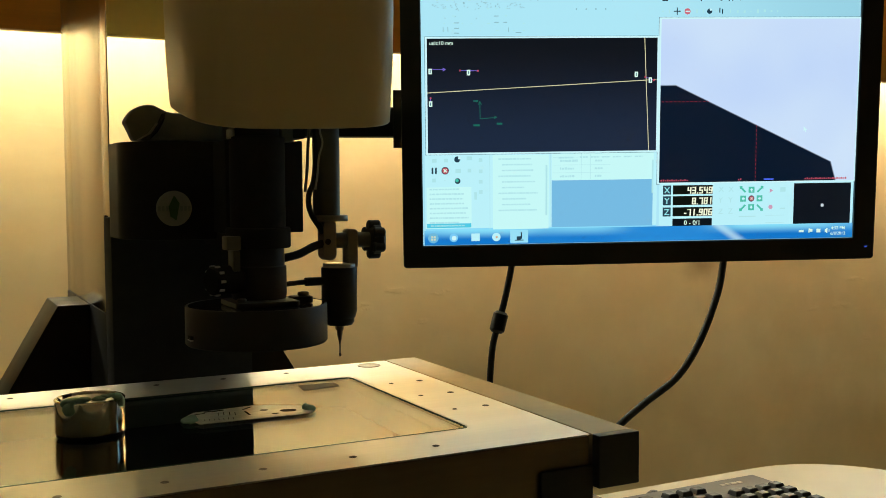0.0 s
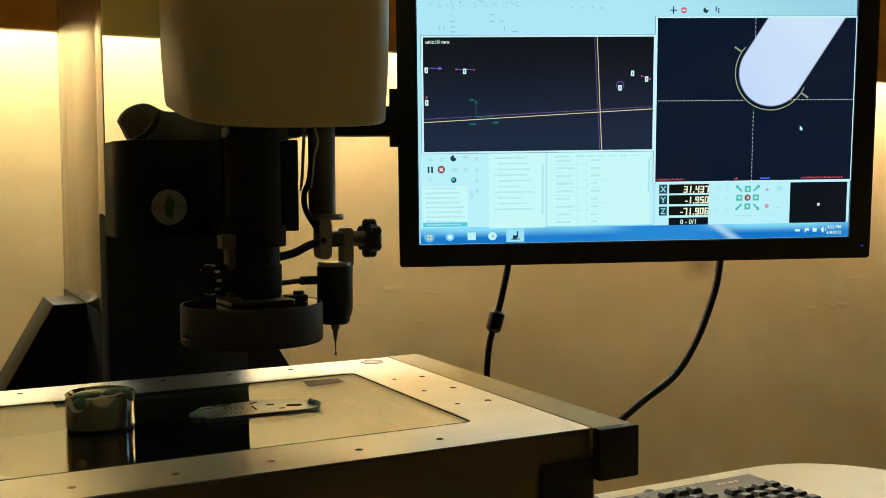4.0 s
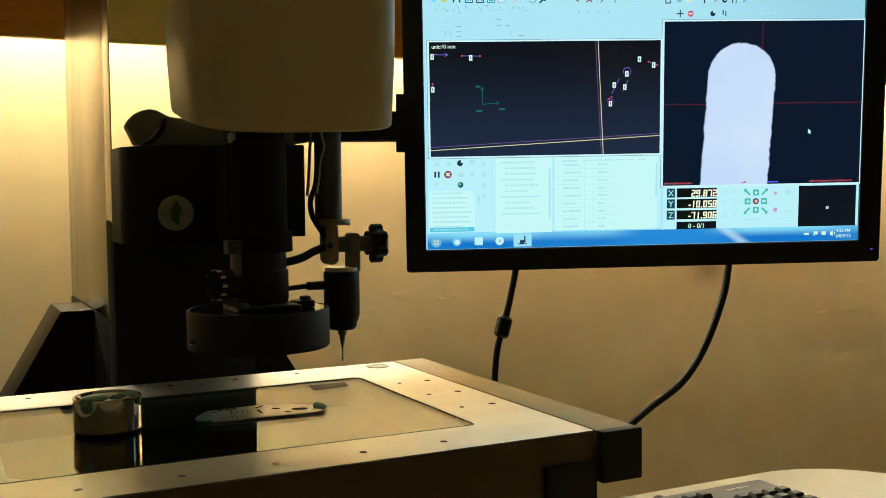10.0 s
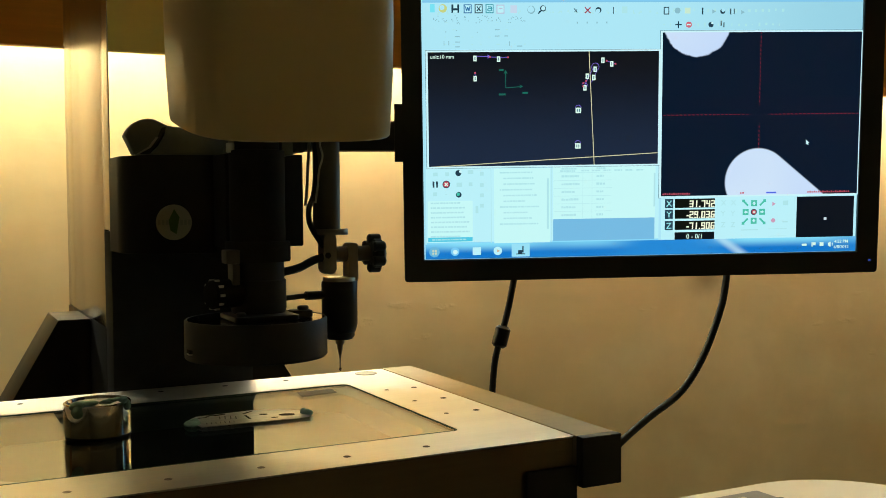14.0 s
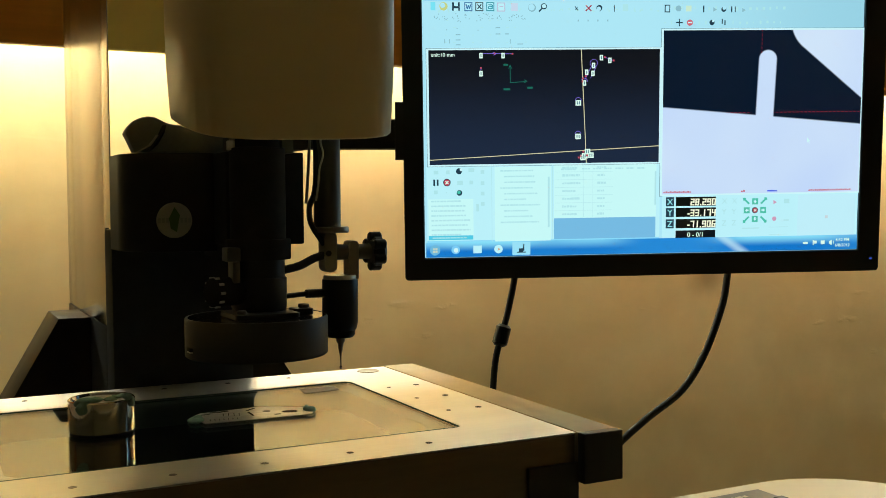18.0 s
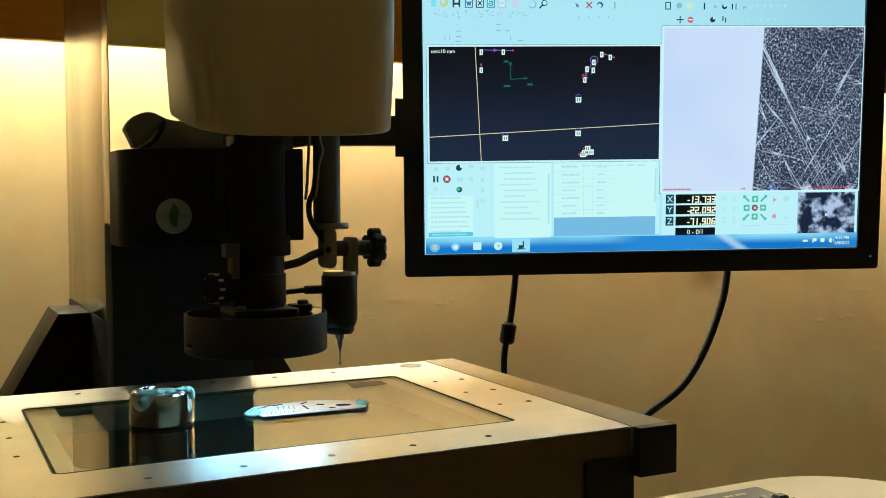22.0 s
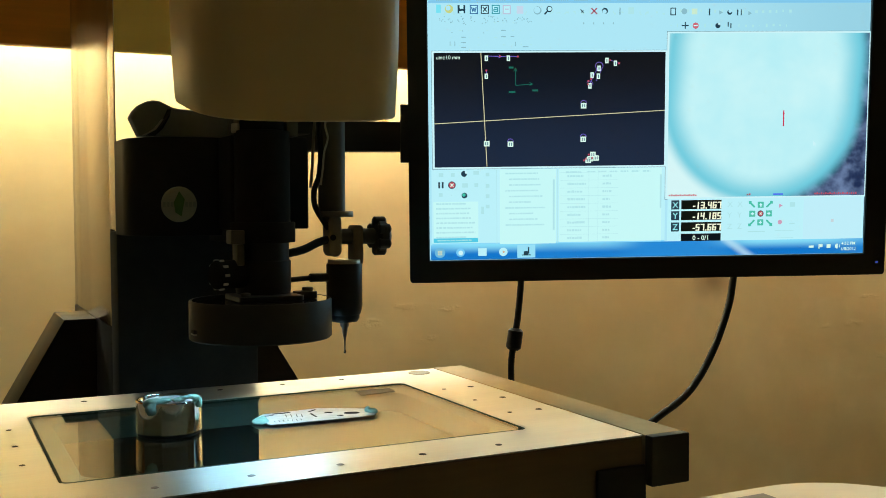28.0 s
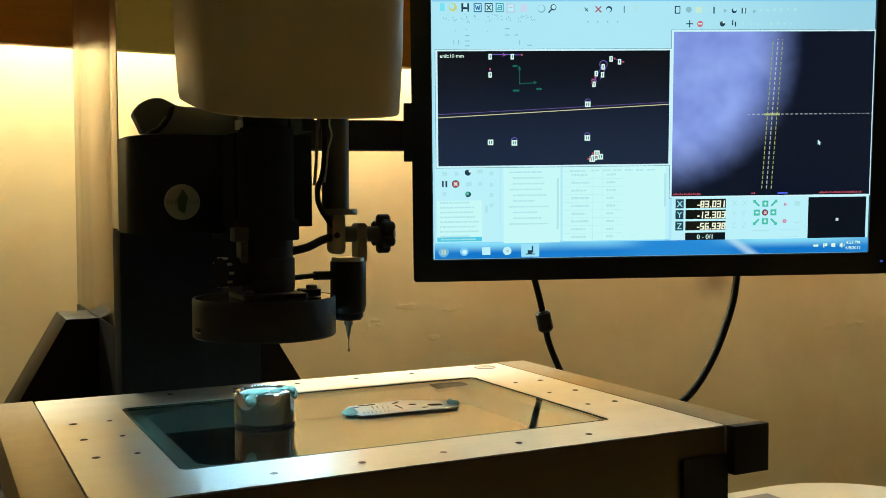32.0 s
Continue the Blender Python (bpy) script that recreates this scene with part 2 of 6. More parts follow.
STEEL = material("polished_steel", (0.68, 0.65, 0.60), 0.09, 1.0, vary=0.06, grain=120, stretch=(1, 1, 0.1), rough_vary=0.05)
STRIP_STEEL = material("scratched_steel", (0.86, 0.85, 0.81), 0.33, 0.40, vary=0.18, grain=500, stretch=(1, 3, 1), bump=0.10, bump_scale=900)
PUTTY = material("blue_putty", (0.33, 0.53, 0.42), 0.75, vary=0.15, grain=200, bump=0.5, bump_scale=300)
BADGE = material("badge_enamel", (0.52, 0.50, 0.38), 0.4, vary=0.06, grain=80)
BADGE_GREEN = material("badge_green", (0.10, 0.20, 0.03), 0.4, vary=0.1, grain=80)
INK = material("grey_ink", (0.36, 0.37, 0.28), 0.5)
LAMINATE = material("cream_laminate", (0.52, 0.45, 0.28), 0.35, vary=0.05, grain=30)
KEYBOARD_GREY = material("keyboard_plastic", (0.035, 0.029, 0.022), 0.42, vary=0.12, grain=200)
KEY = material("key_plastic", (0.018, 0.016, 0.013), 0.45, vary=0.15, grain=200)
PRINT = material("pale_print", (0.55, 0.50, 0.38), 0.5)
HOLE = material("dark_hole", (0.02, 0.018, 0.015), 0.5)
SCREW = material("screw_steel", (0.35, 0.33, 0.30), 0.35, 0.9)
WELL = material("well_black", (0.012, 0.016, 0.015), 0.8, vary=0.15, grain=60, spec=0.1)
GASKET = material("green_edge", (0.04, 0.075, 0.05), 0.6, vary=0.2, grain=60, spec=0.06)
VOID = material("deep_black", (0.036, 0.033, 0.028), 0.75, vary=0.2, grain=90, spec=0.06)
CAMERA_SHELL = material("camera_shell", (0.15, 0.155, 0.13), 0.5, vary=0.2, grain=60, spec=0.3)
SLAB = material("slab_lacquer", (0.050, 0.049, 0.044), 0.7, vary=0.2, grain=60, spec=0.10)
CARRIAGE = material("carriage_lacquer", (0.032, 0.029, 0.024), 0.45, vary=0.2, grain=60, spec=0.08)
RING_BLACK = material("ring_black", (0.032, 0.028, 0.023), 0.5, vary=0.2, grain=90, bump=0.1, bump_scale=900)
GLOSS_BLACK = material("gloss_black", (0.012, 0.011, 0.010), 0.12, vary=0.2, grain=60)
RING_TOP = material("ring_top_steel", (0.74, 0.73, 0.70), 0.30, 0.35, vary=0.2, grain=160, bump=0.25, bump_scale=240)
BRIGHT = material("bright_turned_metal", (0.80, 0.76, 0.68), 0.3, 0.6, vary=0.05, grain=90)
FOOT = material("foot_lacquer", (0.026, 0.018, 0.010), 0.38, vary=0.2, grain=60, spec=0.10)
GLASS = pane("stage_glass", (0.90, 0.985, 0.94), gloss_tint=(0.66, 0.86, 0.68))
STICKER = material("tan_label", (0.13, 0.105, 0.055), 0.6, vary=0.05, spec=0.2)
LAMP = glowing("lamp_tube", LAMP_COLOUR, LAMP_POWER)
LED = glowing("white_led", (0.34, 0.72, 1.0), LED_POWER)


# ---- mesh helpers ----
def block(x0, x1, y0, y1, z0, z1, bevel=0.0, segments=2):
    bm = bmesh.new()
    bmesh.ops.create_cube(bm, size=1)
    for v in bm.verts:
        v.co = Vector(((x0 + x1) / 2 + v.co.x * (x1 - x0), (y0 + y1) / 2 + v.co.y * (y1 - y0), (z0 + z1) / 2 + v.co.z * (z1 - z0)))
    if bevel:
        bmesh.ops.bevel(bm, geom=bm.edges[:], offset=bevel, segments=segments, affect="EDGES", profile=0.6)
    return bm


def lathe(profile, segments=40, cx=0.0, cy=0.0):
    """Turns (radius, height) pairs about the z axis."""
    bm = bmesh.new()
    rings = []
    for r, z in profile:
        if r < 1e-6:
            rings.append([bm.verts.new((cx, cy, z))])
        else:
            rings.append([bm.verts.new((cx + r * math.cos(2 * math.pi * i / segments), cy + r * math.sin(2 * math.pi * i / segments), z)) for i in range(segments)])
    for a, b in zip(rings, rings[1:]):
        for i in range(segments):
            j = (i + 1) % segments
            f = [a[i % len(a)], a[j % len(a)], b[j % len(b)], b[i % len(b)]]
            f = list(dict.fromkeys(f))
            if len(f) > 2:
                bm.faces.new(f)
    bmesh.ops.recalc_face_normals(bm, faces=bm.faces[:])
    return bm


def rod(p, q, r, segments=20, r2=None, bevel=0.0):
    p, q = Vector(p), Vector(q)
    n = (q - p).length
    r2 = r if r2 is None else r2
    b = min(bevel, n * 0.4)
    prof = [(0, 0), (r - b, 0), (r, b), (r2, n - b), (r2 - b, n), (0, n)] if b else [(0, 0), (r, 0), (r2, n), (0, n)]
    bm = lathe(prof, segments)
    bm.transform(Matrix.Translation(p) @ (q - p).to_track_quat("Z", "Y").to_matrix().to_4x4())
    return bm


def smooth_line(points, steps=8):
    """A Catmull-Rom line through the points."""
    p = [Vector(a) for a in points]
    p = [p[0] * 2 - p[1]] + p + [p[-1] * 2 - p[-2]]
    out = []
    for a, b, c, d in zip(p, p[1:], p[2:], p[3:]):
        for i in range(steps):
            s = i / steps
            out.append(0.5 * (2 * b + (c - a) * s + (2 * a - 5 * b + 4 * c - d) * s * s + (3 * b - a - 3 * c + d) * s ** 3))
    return out + [p[-2]]


def tube(points, r, segments=10, steps=8):
    bm = bmesh.new()
    line = smooth_line(points, steps)
    rings = []
    side = Vector((0.31, 0.87, 0.38))
    for i, p in enumerate(line):
        d = (line[min(i + 1, len(line) - 1)] - line[max(i - 1, 0)]).normalized()
        a = d.cross(side).normalized()
        b = d.cross(a)
        side = -b if b.dot(side) < 0 else b
        side = a.cross(d)
        rings.append([bm.verts.new(p + r * (a * math.cos(2 * math.pi * k / segments) + side * math.sin(2 * math.pi * k / segments))) for k in range(segments)])
    for a, b in zip(rings, rings[1:]):
        for k in range(segments):
            bm.faces.new((a[k], a[(k + 1) % segments], b[(k + 1) % segments], b[k]))
    bm.faces.new(rings[0]), bm.faces.new(rings[-1])
    bmesh.ops.recalc_face_normals(bm, faces=bm.faces[:])
    return bm


def prism(outline, lo, hi, axis="z", bevel=0.0):
    """A flat outline drawn out along an axis."""
    def at(a, b, c):
        return {"z": (a, b, c), "y": (a, c, b), "x": (c, a, b)}[axis]
    bm = bmesh.new()
    low = [bm.verts.new(at(a, b, lo)) for a, b in outline]
    top = [bm.verts.new(at(a, b, hi)) for a, b in outline]
    n = len(outline)
    for i in range(n):
        bm.faces.new((low[i], low[(i + 1) % n], top[(i + 1) % n], top[i]))
    bm.faces.new(low), bm.faces.new(top)
    bmesh.ops.recalc_face_normals(bm, faces=bm.faces[:])
    if bevel:
        bmesh.ops.bevel(bm, geom=bm.edges[:], offset=bevel, segments=2, affect="EDGES", profile=0.6)
    return bm


def round_rect(x0, x1, y0, y1, r, n=6):
    out = []
    for cx, cy, a in ((x1 - r, y1 - r, 0), (x0 + r, y1 - r, 90), (x0 + r, y0 + r, 180), (x1 - r, y0 + r, 270)):
        for i in range(n + 1):
            b = radians(a + 90 * i / n)
            out.append((cx + r * math.cos(b), cy + r * math.sin(b)))
    return out


def frame_plate(outer, inner, z0, z1, lip=0.0008):
    """A plate with an opening; both outlines have the same number of points."""
    bm = bmesh.new()
    n = len(outer)

    def ring(points, z, shift=0.0):
        return [bm.verts.new((x, y, z)) for x, y in points]
    def grow(points, d):
        cx, cy = sum(p[0] for p in points) / n, sum(p[1] for p in points) / n
        return [(x + math.copysign(d, x - cx), y + math.copysign(d, y - cy)) for x, y in points]
    loops = [ring(outer, z0), ring(outer, z1 - lip), ring(grow(outer, -lip), z1), ring(grow(inner, lip), z1), ring(inner, z1 - lip), ring(inner, z0)]
    for a, b in zip(loops, loops[1:] + loops[:1]):
        for i in range(n):
            bm.faces.new((a[i], a[(i + 1) % n], b[(i + 1) % n], b[i]))
    bmesh.ops.recalc_face_normals(bm, faces=bm.faces[:])
    return bm


def merge(*meshes):
    out = bmesh.new()
    for b in meshes:
        me = bpy.data.meshes.new("piece")
        b.to_mesh(me)
        b.free()
        out.from_mesh(me)
        bpy.data.meshes.remove(me)
    return out


def mesh_of(name, bm, mat, smooth=40):
    me = bpy.data.meshes.new(name)
    bm.normal_update()
    bm.to_mesh(me)
    bm.free()
    me.materials.append(mat)
    if smooth:
        me.shade_smooth()
        me.set_sharp_from_angle(angle=radians(smooth))
    return me


def part(name, bm, mat, parent, label="", smooth=40):
    ob = new(name, mesh_of(name, bm, mat, smooth))
    ob.parent = parent
    return tagged(ob, label)


def thing(name, bm, mat, label, category, group="", kind="", at=(0, 0, 0), smooth=40):
    ob = new(name, mesh_of(name, bm, mat, smooth))
    ob.location = at
    return tagged(ob, label, category, group, kind)


def holder(name, label, category, at, group=""):
    ob = new(name)
    ob.empty_display_size = 0.05
    ob.location = at
    return tagged(ob, label, category, group)


# ---- room ----
WALL_Y, VAL_Y = 1.0994, 0.7584
LEFT, RIGHT, BACK, TOP = -2.4, 4.2, -3.2, 2.6
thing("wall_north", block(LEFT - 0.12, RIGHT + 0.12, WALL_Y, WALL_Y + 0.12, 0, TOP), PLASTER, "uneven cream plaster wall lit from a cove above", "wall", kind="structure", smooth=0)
# the other walls and the ceiling are unseen, added to bounce cove light
thing("wall_south", block(LEFT - 0.12, RIGHT + 0.12, BACK - 0.12, BACK, 0, TOP), PAINT, "unseen brown wall added to bounce light", "wall", kind="structure", smooth=0)
thing("wall_west", block(LEFT - 0.12, LEFT, BACK, WALL_Y, 0, TOP), PAINT, "unseen brown side wall added to bounce light", "wall", kind="structure", smooth=0)
thing("wall_east", block(RIGHT, RIGHT + 0.12, BACK, WALL_Y, 0, TOP), PAINT, "unseen brown side wall added to bounce light", "wall", kind="structure", smooth=0)
thing("floor", block(LEFT - 0.12, RIGHT + 0.12, BACK - 0.12, WALL_Y + 0.12, -0.1, 0), FLOOR, "brown stone floor", "floor", kind="structure", smooth=0)
thing("ceiling", block(LEFT - 0.12, RIGHT + 0.12, BACK - 0.12, WALL_Y + 0.12, TOP, TOP + 0.1), CEILING, "unseen pale ceiling added to bounce light", "ceiling", kind="structure", smooth=0)

VAL_Z = H + 0.387


def light_cove():
    cove = holder("light_cove", "orange-brown wooden cove board hiding a warm lamp tube", "light cove", (0.5, VAL_Y, VAL_Z))
    def seg(name, x0, x1, mat, label=""):
        part(name, block(x0 - 0.5, x1 - 0.5, 0, 0.020, 0, 0.352, 0.003), mat, cove, label, smooth=0)
    seg("front_board", LEFT + 0.01, -0.0267, ORANGE_WOOD)
    seg("middle_board", -0.0245, 0.1988, OLIVE, "olive-coloured board")
    seg("front_board", 0.201, RIGHT - 0.01, ORANGE_WOOD)
    x = -0.4392
    while x < RIGHT - 0.5:
        part("lamp_tube", rod((x - 0.5, 0.2365, 0.1298), (x + 0.616 - 0.5, 0.2365, 0.1298), 0.0132, 14), LAMP, cove, "glowing warm white tube")
        x += 0.66
    return cove


light_cove()


# ---- machine frame ----
def machine_frame():
    ob = holder("measuring_machine_frame", "black measuring machine base with brushed metal column panels", "machine frame", (0, 0.3, 0.0))
    def seg(name, b, m, label="", smooth=40):
        b.transform(Matrix.Translation((0, -0.3, 0)))
        return part(name, b, m, ob, label, smooth)
    PX = -0.0709                     # plane of the column's side
    seg("column_panel", block(PX, PX + 0.005, 0.2408, 0.4435, H + 0.0524, H + 0.75, 0.0012), STEEL_PANEL, "brushed metal column side panel")
    seg("rear_panel", block(PX + 0.0004, PX + 0.005, 0.4455, 0.505, H + 0.0524, H + 0.75, 0.0012), STEEL_PANEL, "brushed metal rear strip of the column")
    seg("panel_joint", block(PX + 0.0015, PX + 0.004, 0.4436, 0.4454, H + 0.0524, H + 0.75), VOID, "dark joint between the column panels", 0)
    seg("panel_edge", block(PX - 0.0001, PX + 0.0009, 0.2030, 0.2402, H + 0.145, H + 0.75, 0.0002), STEEL_PANEL, "folded front edge of the column panel")
    seg("column_slab", block(PX - 0.0003, 0.060, 0.2030, 0.2402, H - 0.25, H + 0.1436, 0.003), SLAB, "black column front slab")
    seg("column_base", block(PX - 0.0001, 0.060, 0.2405, 0.3385, H - 0.25, H + 0.0518, 0.001), SLAB, "black base under the column panel")
    outline = [(-0.1900, H - 0.10), (-0.1026, H + 0.0518), (PX - 0.0004, H + 0.0518), (PX - 0.0004, H - 0.10)]
    seg("column_foot", prism(outline, 0.334, 0.424, "y", 0.0012), FOOT, "black sloping column foot")
    seg("foot_top", block(PX - 0.0003, 0.060, 0.339, 0.505, H - 0.10, H + 0.0518, 0.001), FOOT, "black base behind the foot")
    outline = [(0.0605, H - 0.10), (0.0605, H + 0.0511), (0.0980, H + 0.0511), (0.1885, H - 0.10)]
    seg("column_foot", prism(outline, 0.340, 0.480, "y", 0.0012), FOOT, "black sloping column foot")
    seg("machine_bed", block(-0.30, 0.30, -0.26, 0.46, H - 0.28, H - 0.102, 0.006), BLACK, "black machine bed")
    seg("bed_skirt", block(-0.28, 0.28, -0.24, 0.44, 0.751, H - 0.282, 0.004), MATT_BLACK)
    seg("cross_slide", block(-0.17, 0.17, -0.15, 0.24, H - 0.100, H - 0.062, 0.004), BLACK, "black cross slide")
    seg("arm_bar", prism([(0.0434, 0.2195), (0.2228, 0.1597), (0.2348, 0.1799), (0.0508, 0.2471)], H + 0.2195, H + 0.2489, "z", 0.002), BLACK, "black steel monitor arm")
    seg("mount_plate", prism([(0.1943, 0.1643), (0.2118, 0.1592), (0.2155, 0.1689), (0.1989, 0.1744)], H + 0.2084, H + 0.2655, "z", 0.001), BLACK, "black mounting plate")
    seg("mount_post", prism([(0.226, 0.1799), (0.313, 0.1601), (0.3222, 0.1799), (0.2348, 0.2011)], H + 0.1974, H + 0.271, "z", 0.002), BLACK)
    seg("mount_head", prism([(0.205, 0.146), (0.305, 0.105), (0.312, 0.1595), (0.2262, 0.1795)], H + 0.200, H + 0.268, "z", 0.002), BLACK)
    return ob


machine_frame()


# ---- stage ----
stage = holder("measuring_stage", "brushed metal measuring stage with an inset glass plate", "measuring stage", (-STAGE_ROWS[0][1] / 1000, -STAGE_ROWS[0][2] / 1000, H))
SX0, SX1, SY0, SY1 = -0.2305, 0.2190, -0.1845, 0.158
GX0, GX1, GY0, GY1 = -0.1705, 0.1575, -0.1283, 0.0955


def build_stage():
    part("table_plate", frame_plate(round_rect(SX0, SX1, SY0, SY1, 0.0015), round_rect(GX0, GX1, GY0, GY1, 0.007), -0.027, 0.0), PLATE, stage, "pale brushed metal table plate", smooth=30)
    part("glass_plate", prism(round_rect(GX0 + 0.0021, GX1 - 0.0009, GY0 + 0.0035, GY1 - 0.0007, 0.0045), -0.0085, -0.0009, "z"), GLASS, stage, "clear glass plate with green edges", smooth=0)
    part("glass_gasket", frame_plate(round_rect(GX0, GX1, GY0, GY1, 0.007), round_rect(GX0 + 0.0020, GX1 - 0.0008, GY0 + 0.0034, GY1 - 0.0006, 0.0046), -0.0089, -0.0004, 0.0002), GASKET, stage, "dark green edge of the glass")
    part("glass_ledge", frame_plate(round_rect(GX0 + 0.0004, GX1 - 0.0004, GY0 + 0.0004, GY1 - 0.0004, 0.0066), round_rect(GX0 + 0.016, GX1 - 0.016, GY0 + 0.016, GY1 - 0.016, 0.018), -0.0272, -0.009), LEDGE, stage, "green-grey ledge under the glass")
    part("well_floor", block(GX0 - 0.002, GX1 + 0.002, GY0 - 0.002, GY1 + 0.002, -0.040, -0.0275), WELL, stage, "black well under the glass")
    # dark sheet on the plate's front: the unlit side's shade is in its colour
    part("front_face", block(SX0 + 0.0008, SX1 - 0.0008, SY0 - 0.0012, SY0 - 0.0002, -0.0640, -0.0012, 0.0002), FACE, stage, "front face of the plate, darkened as if unlit")
    part("lower_plate", block(SX0 + 0.012, SX1 - 0.02, SY0 + 0.02, SY1 - 0.01, -0.0605, -0.041, 0.001), BLACK, stage, "black lower plate")
    # side covers
    for x0, x1 in ((SX1 + 0.0026, SX1 + 0.0355), (SX0 - 0.0355, SX0 - 0.0016)):
        part("side_cover", block(x0, x1, SY0 - 0.0005, SY1 + 0.004, -0.036, 0.0002, 0.0012), RAIL, stage, "grey side cover")
        part("end_cap", block(x0 - 0.0004, x1 + 0.0004, SY0 - 0.0095, SY0 - 0.0007, -0.0362, 0.0002, 0.001), BLACK, stage, "black end cap")
    part("locking_foot", block(SX1 - 0.041, SX1 + 0.0008, SY0 - 0.0045, SY0 - 0.0014, -0.075, -0.0205, 0.001), BLACK, stage, "black stop block below the plate edge")
    # screws and holes
    def screw(x, y, r, mat, label):
        part("screw", lathe([(0, 0.0001), (r * 0.45, 0.0001), (r * 0.5, 0.0003), (r * 0.9, 0.0003), (r, 0.0001)], 16, x, y), mat, stage, label)
    for i in range(5):
        screw(-0.1215 + 0.0585 * i, -0.163, 0.0026, SCREW if i in (0, 1, 2) else HOLE, "small countersunk screw")
        screw(-0.1215 + 0.0585 * i, 0.139, 0.0026, HOLE, "small countersunk screw")
    for j in range(3):
        for x in (0.2032, 0.176, -0.2135, -0.187):
            screw(x, 0.0470 - 0.0585 * j, 0.0029 if abs(x) > 0.2 else 0.0021, HOLE, "small countersunk screw")
    part("level_disc", lathe([(0, 0.0003), (0.0098, 0.0003), (0.0104, 0.0006), (0.011, 0.0)], 32, 0.195, 0.1395), GREY_METAL, stage, "round grey level disc")
    part("label_plate", prism([(0.1006, 0.0582), (0.1347, 0.0627), (0.1359, 0.0800), (0.1035, 0.0818)], -0.0009, -0.0006), STICKER, stage, "tan label stuck on the glass")


build_stage()


# ---- workpieces on the stage ----
def key_on_stage(ob, x, y, z=0.0, turn=0.0):
    CARRIED.append((ob, x, y, z, turn))
    return ob


CARRIED = []


def steel_ring():
    ob = holder("steel_ring_gauge", "polished steel ring with blue putty lumps on its rim", "steel ring", (0, 0, 0))
    r, h = 0.0237, 0.0256
    part("ring_body", lathe([(r - 0.0022, 0.0022), (r - 0.0003, 0.0022), (r, 0.0025), (r, h - 0.0008), (r - 0.0008, h), (r - 0.0019, h), (r - 0.0022, h - 0.0004), (r - 0.0022, 0.0022)], 72), STEEL, ob, "satin steel ring")
    part("base_groove", lathe([(r - 0.004, 0.0001), (r - 0.0012, 0.0001), (r - 0.0010, 0.0004), (r - 0.0010, 0.0021), (r - 0.004, 0.0021), (r - 0.004, 0.0001)], 64), BLACK, ob, "dark rubber foot ring")
    part("ring_filling", lathe([(0, h - 0.0010), (r - 0.0105, h - 0.0008), (r - 0.0060, h - 0.0012), (r - 0.0045, h - 0.0030), (r - 0.0024, h - 0.0034), (r - 0.0024, h - 0.02), (0, h - 0.02)], 48), RING_TOP, ob, "ground steel inside the ring")
    def lump(spots, seed, label):
        bm = bmesh.new()
        for x, y, z, sx, sy, sz in spots:
            m = Matrix.Translation((x, y, z)) @ Matrix.Diagonal((sx, sy, sz, 1))
            bmesh.ops.create_icosphere(bm, subdivisions=3, radius=1, matrix=m)
        for v in bm.verts:
            v.co += 0.0011 * noise.noise_vector(v.co * 260 + Vector((seed, 0, 0)))
        part("putty_lump", bm, PUTTY, ob, label)
    def on_ring(a, b, z, sx, sy, sz):
        """a: along the near rim, b: towards the near rim."""
        return (a * 0.891 - b * 0.454, -a * 0.454 - b * 0.891, z, sx, sy, sz)
    lump([on_ring(-0.0040, 0.0190, h + 0.0008, 0.0085, 0.0046, 0.0024), on_ring(0.0010, 0.0185, h + 0.0016, 0.0056, 0.0040, 0.0020), on_ring(-0.0055, 0.0232, h - 0.0034, 0.0052, 0.0024, 0.0046), on_ring(-0.0090, 0.0205, h - 0.0006, 0.0040, 0.0030, 0.0030)], 1, "smeared blue putty over the rim")
    lump([on_ring(0.0105, 0.0120, h + 0.0012, 0.0052, 0.0032, 0.0016), on_ring(0.0160, 0.0095, h + 0.0028, 0.0050, 0.0034, 0.0014), on_ring(0.0212, 0.0070, h + 0.0018, 0.0036, 0.0032, 0.0022), on_ring(0.0242, 0.0050, h - 0.0020, 0.0018, 0.0028, 0.0040)], 5, "arched blue putty lump on the rim")
    return key_on_stage(ob, -0.0815, -0.0125, -0.0009)


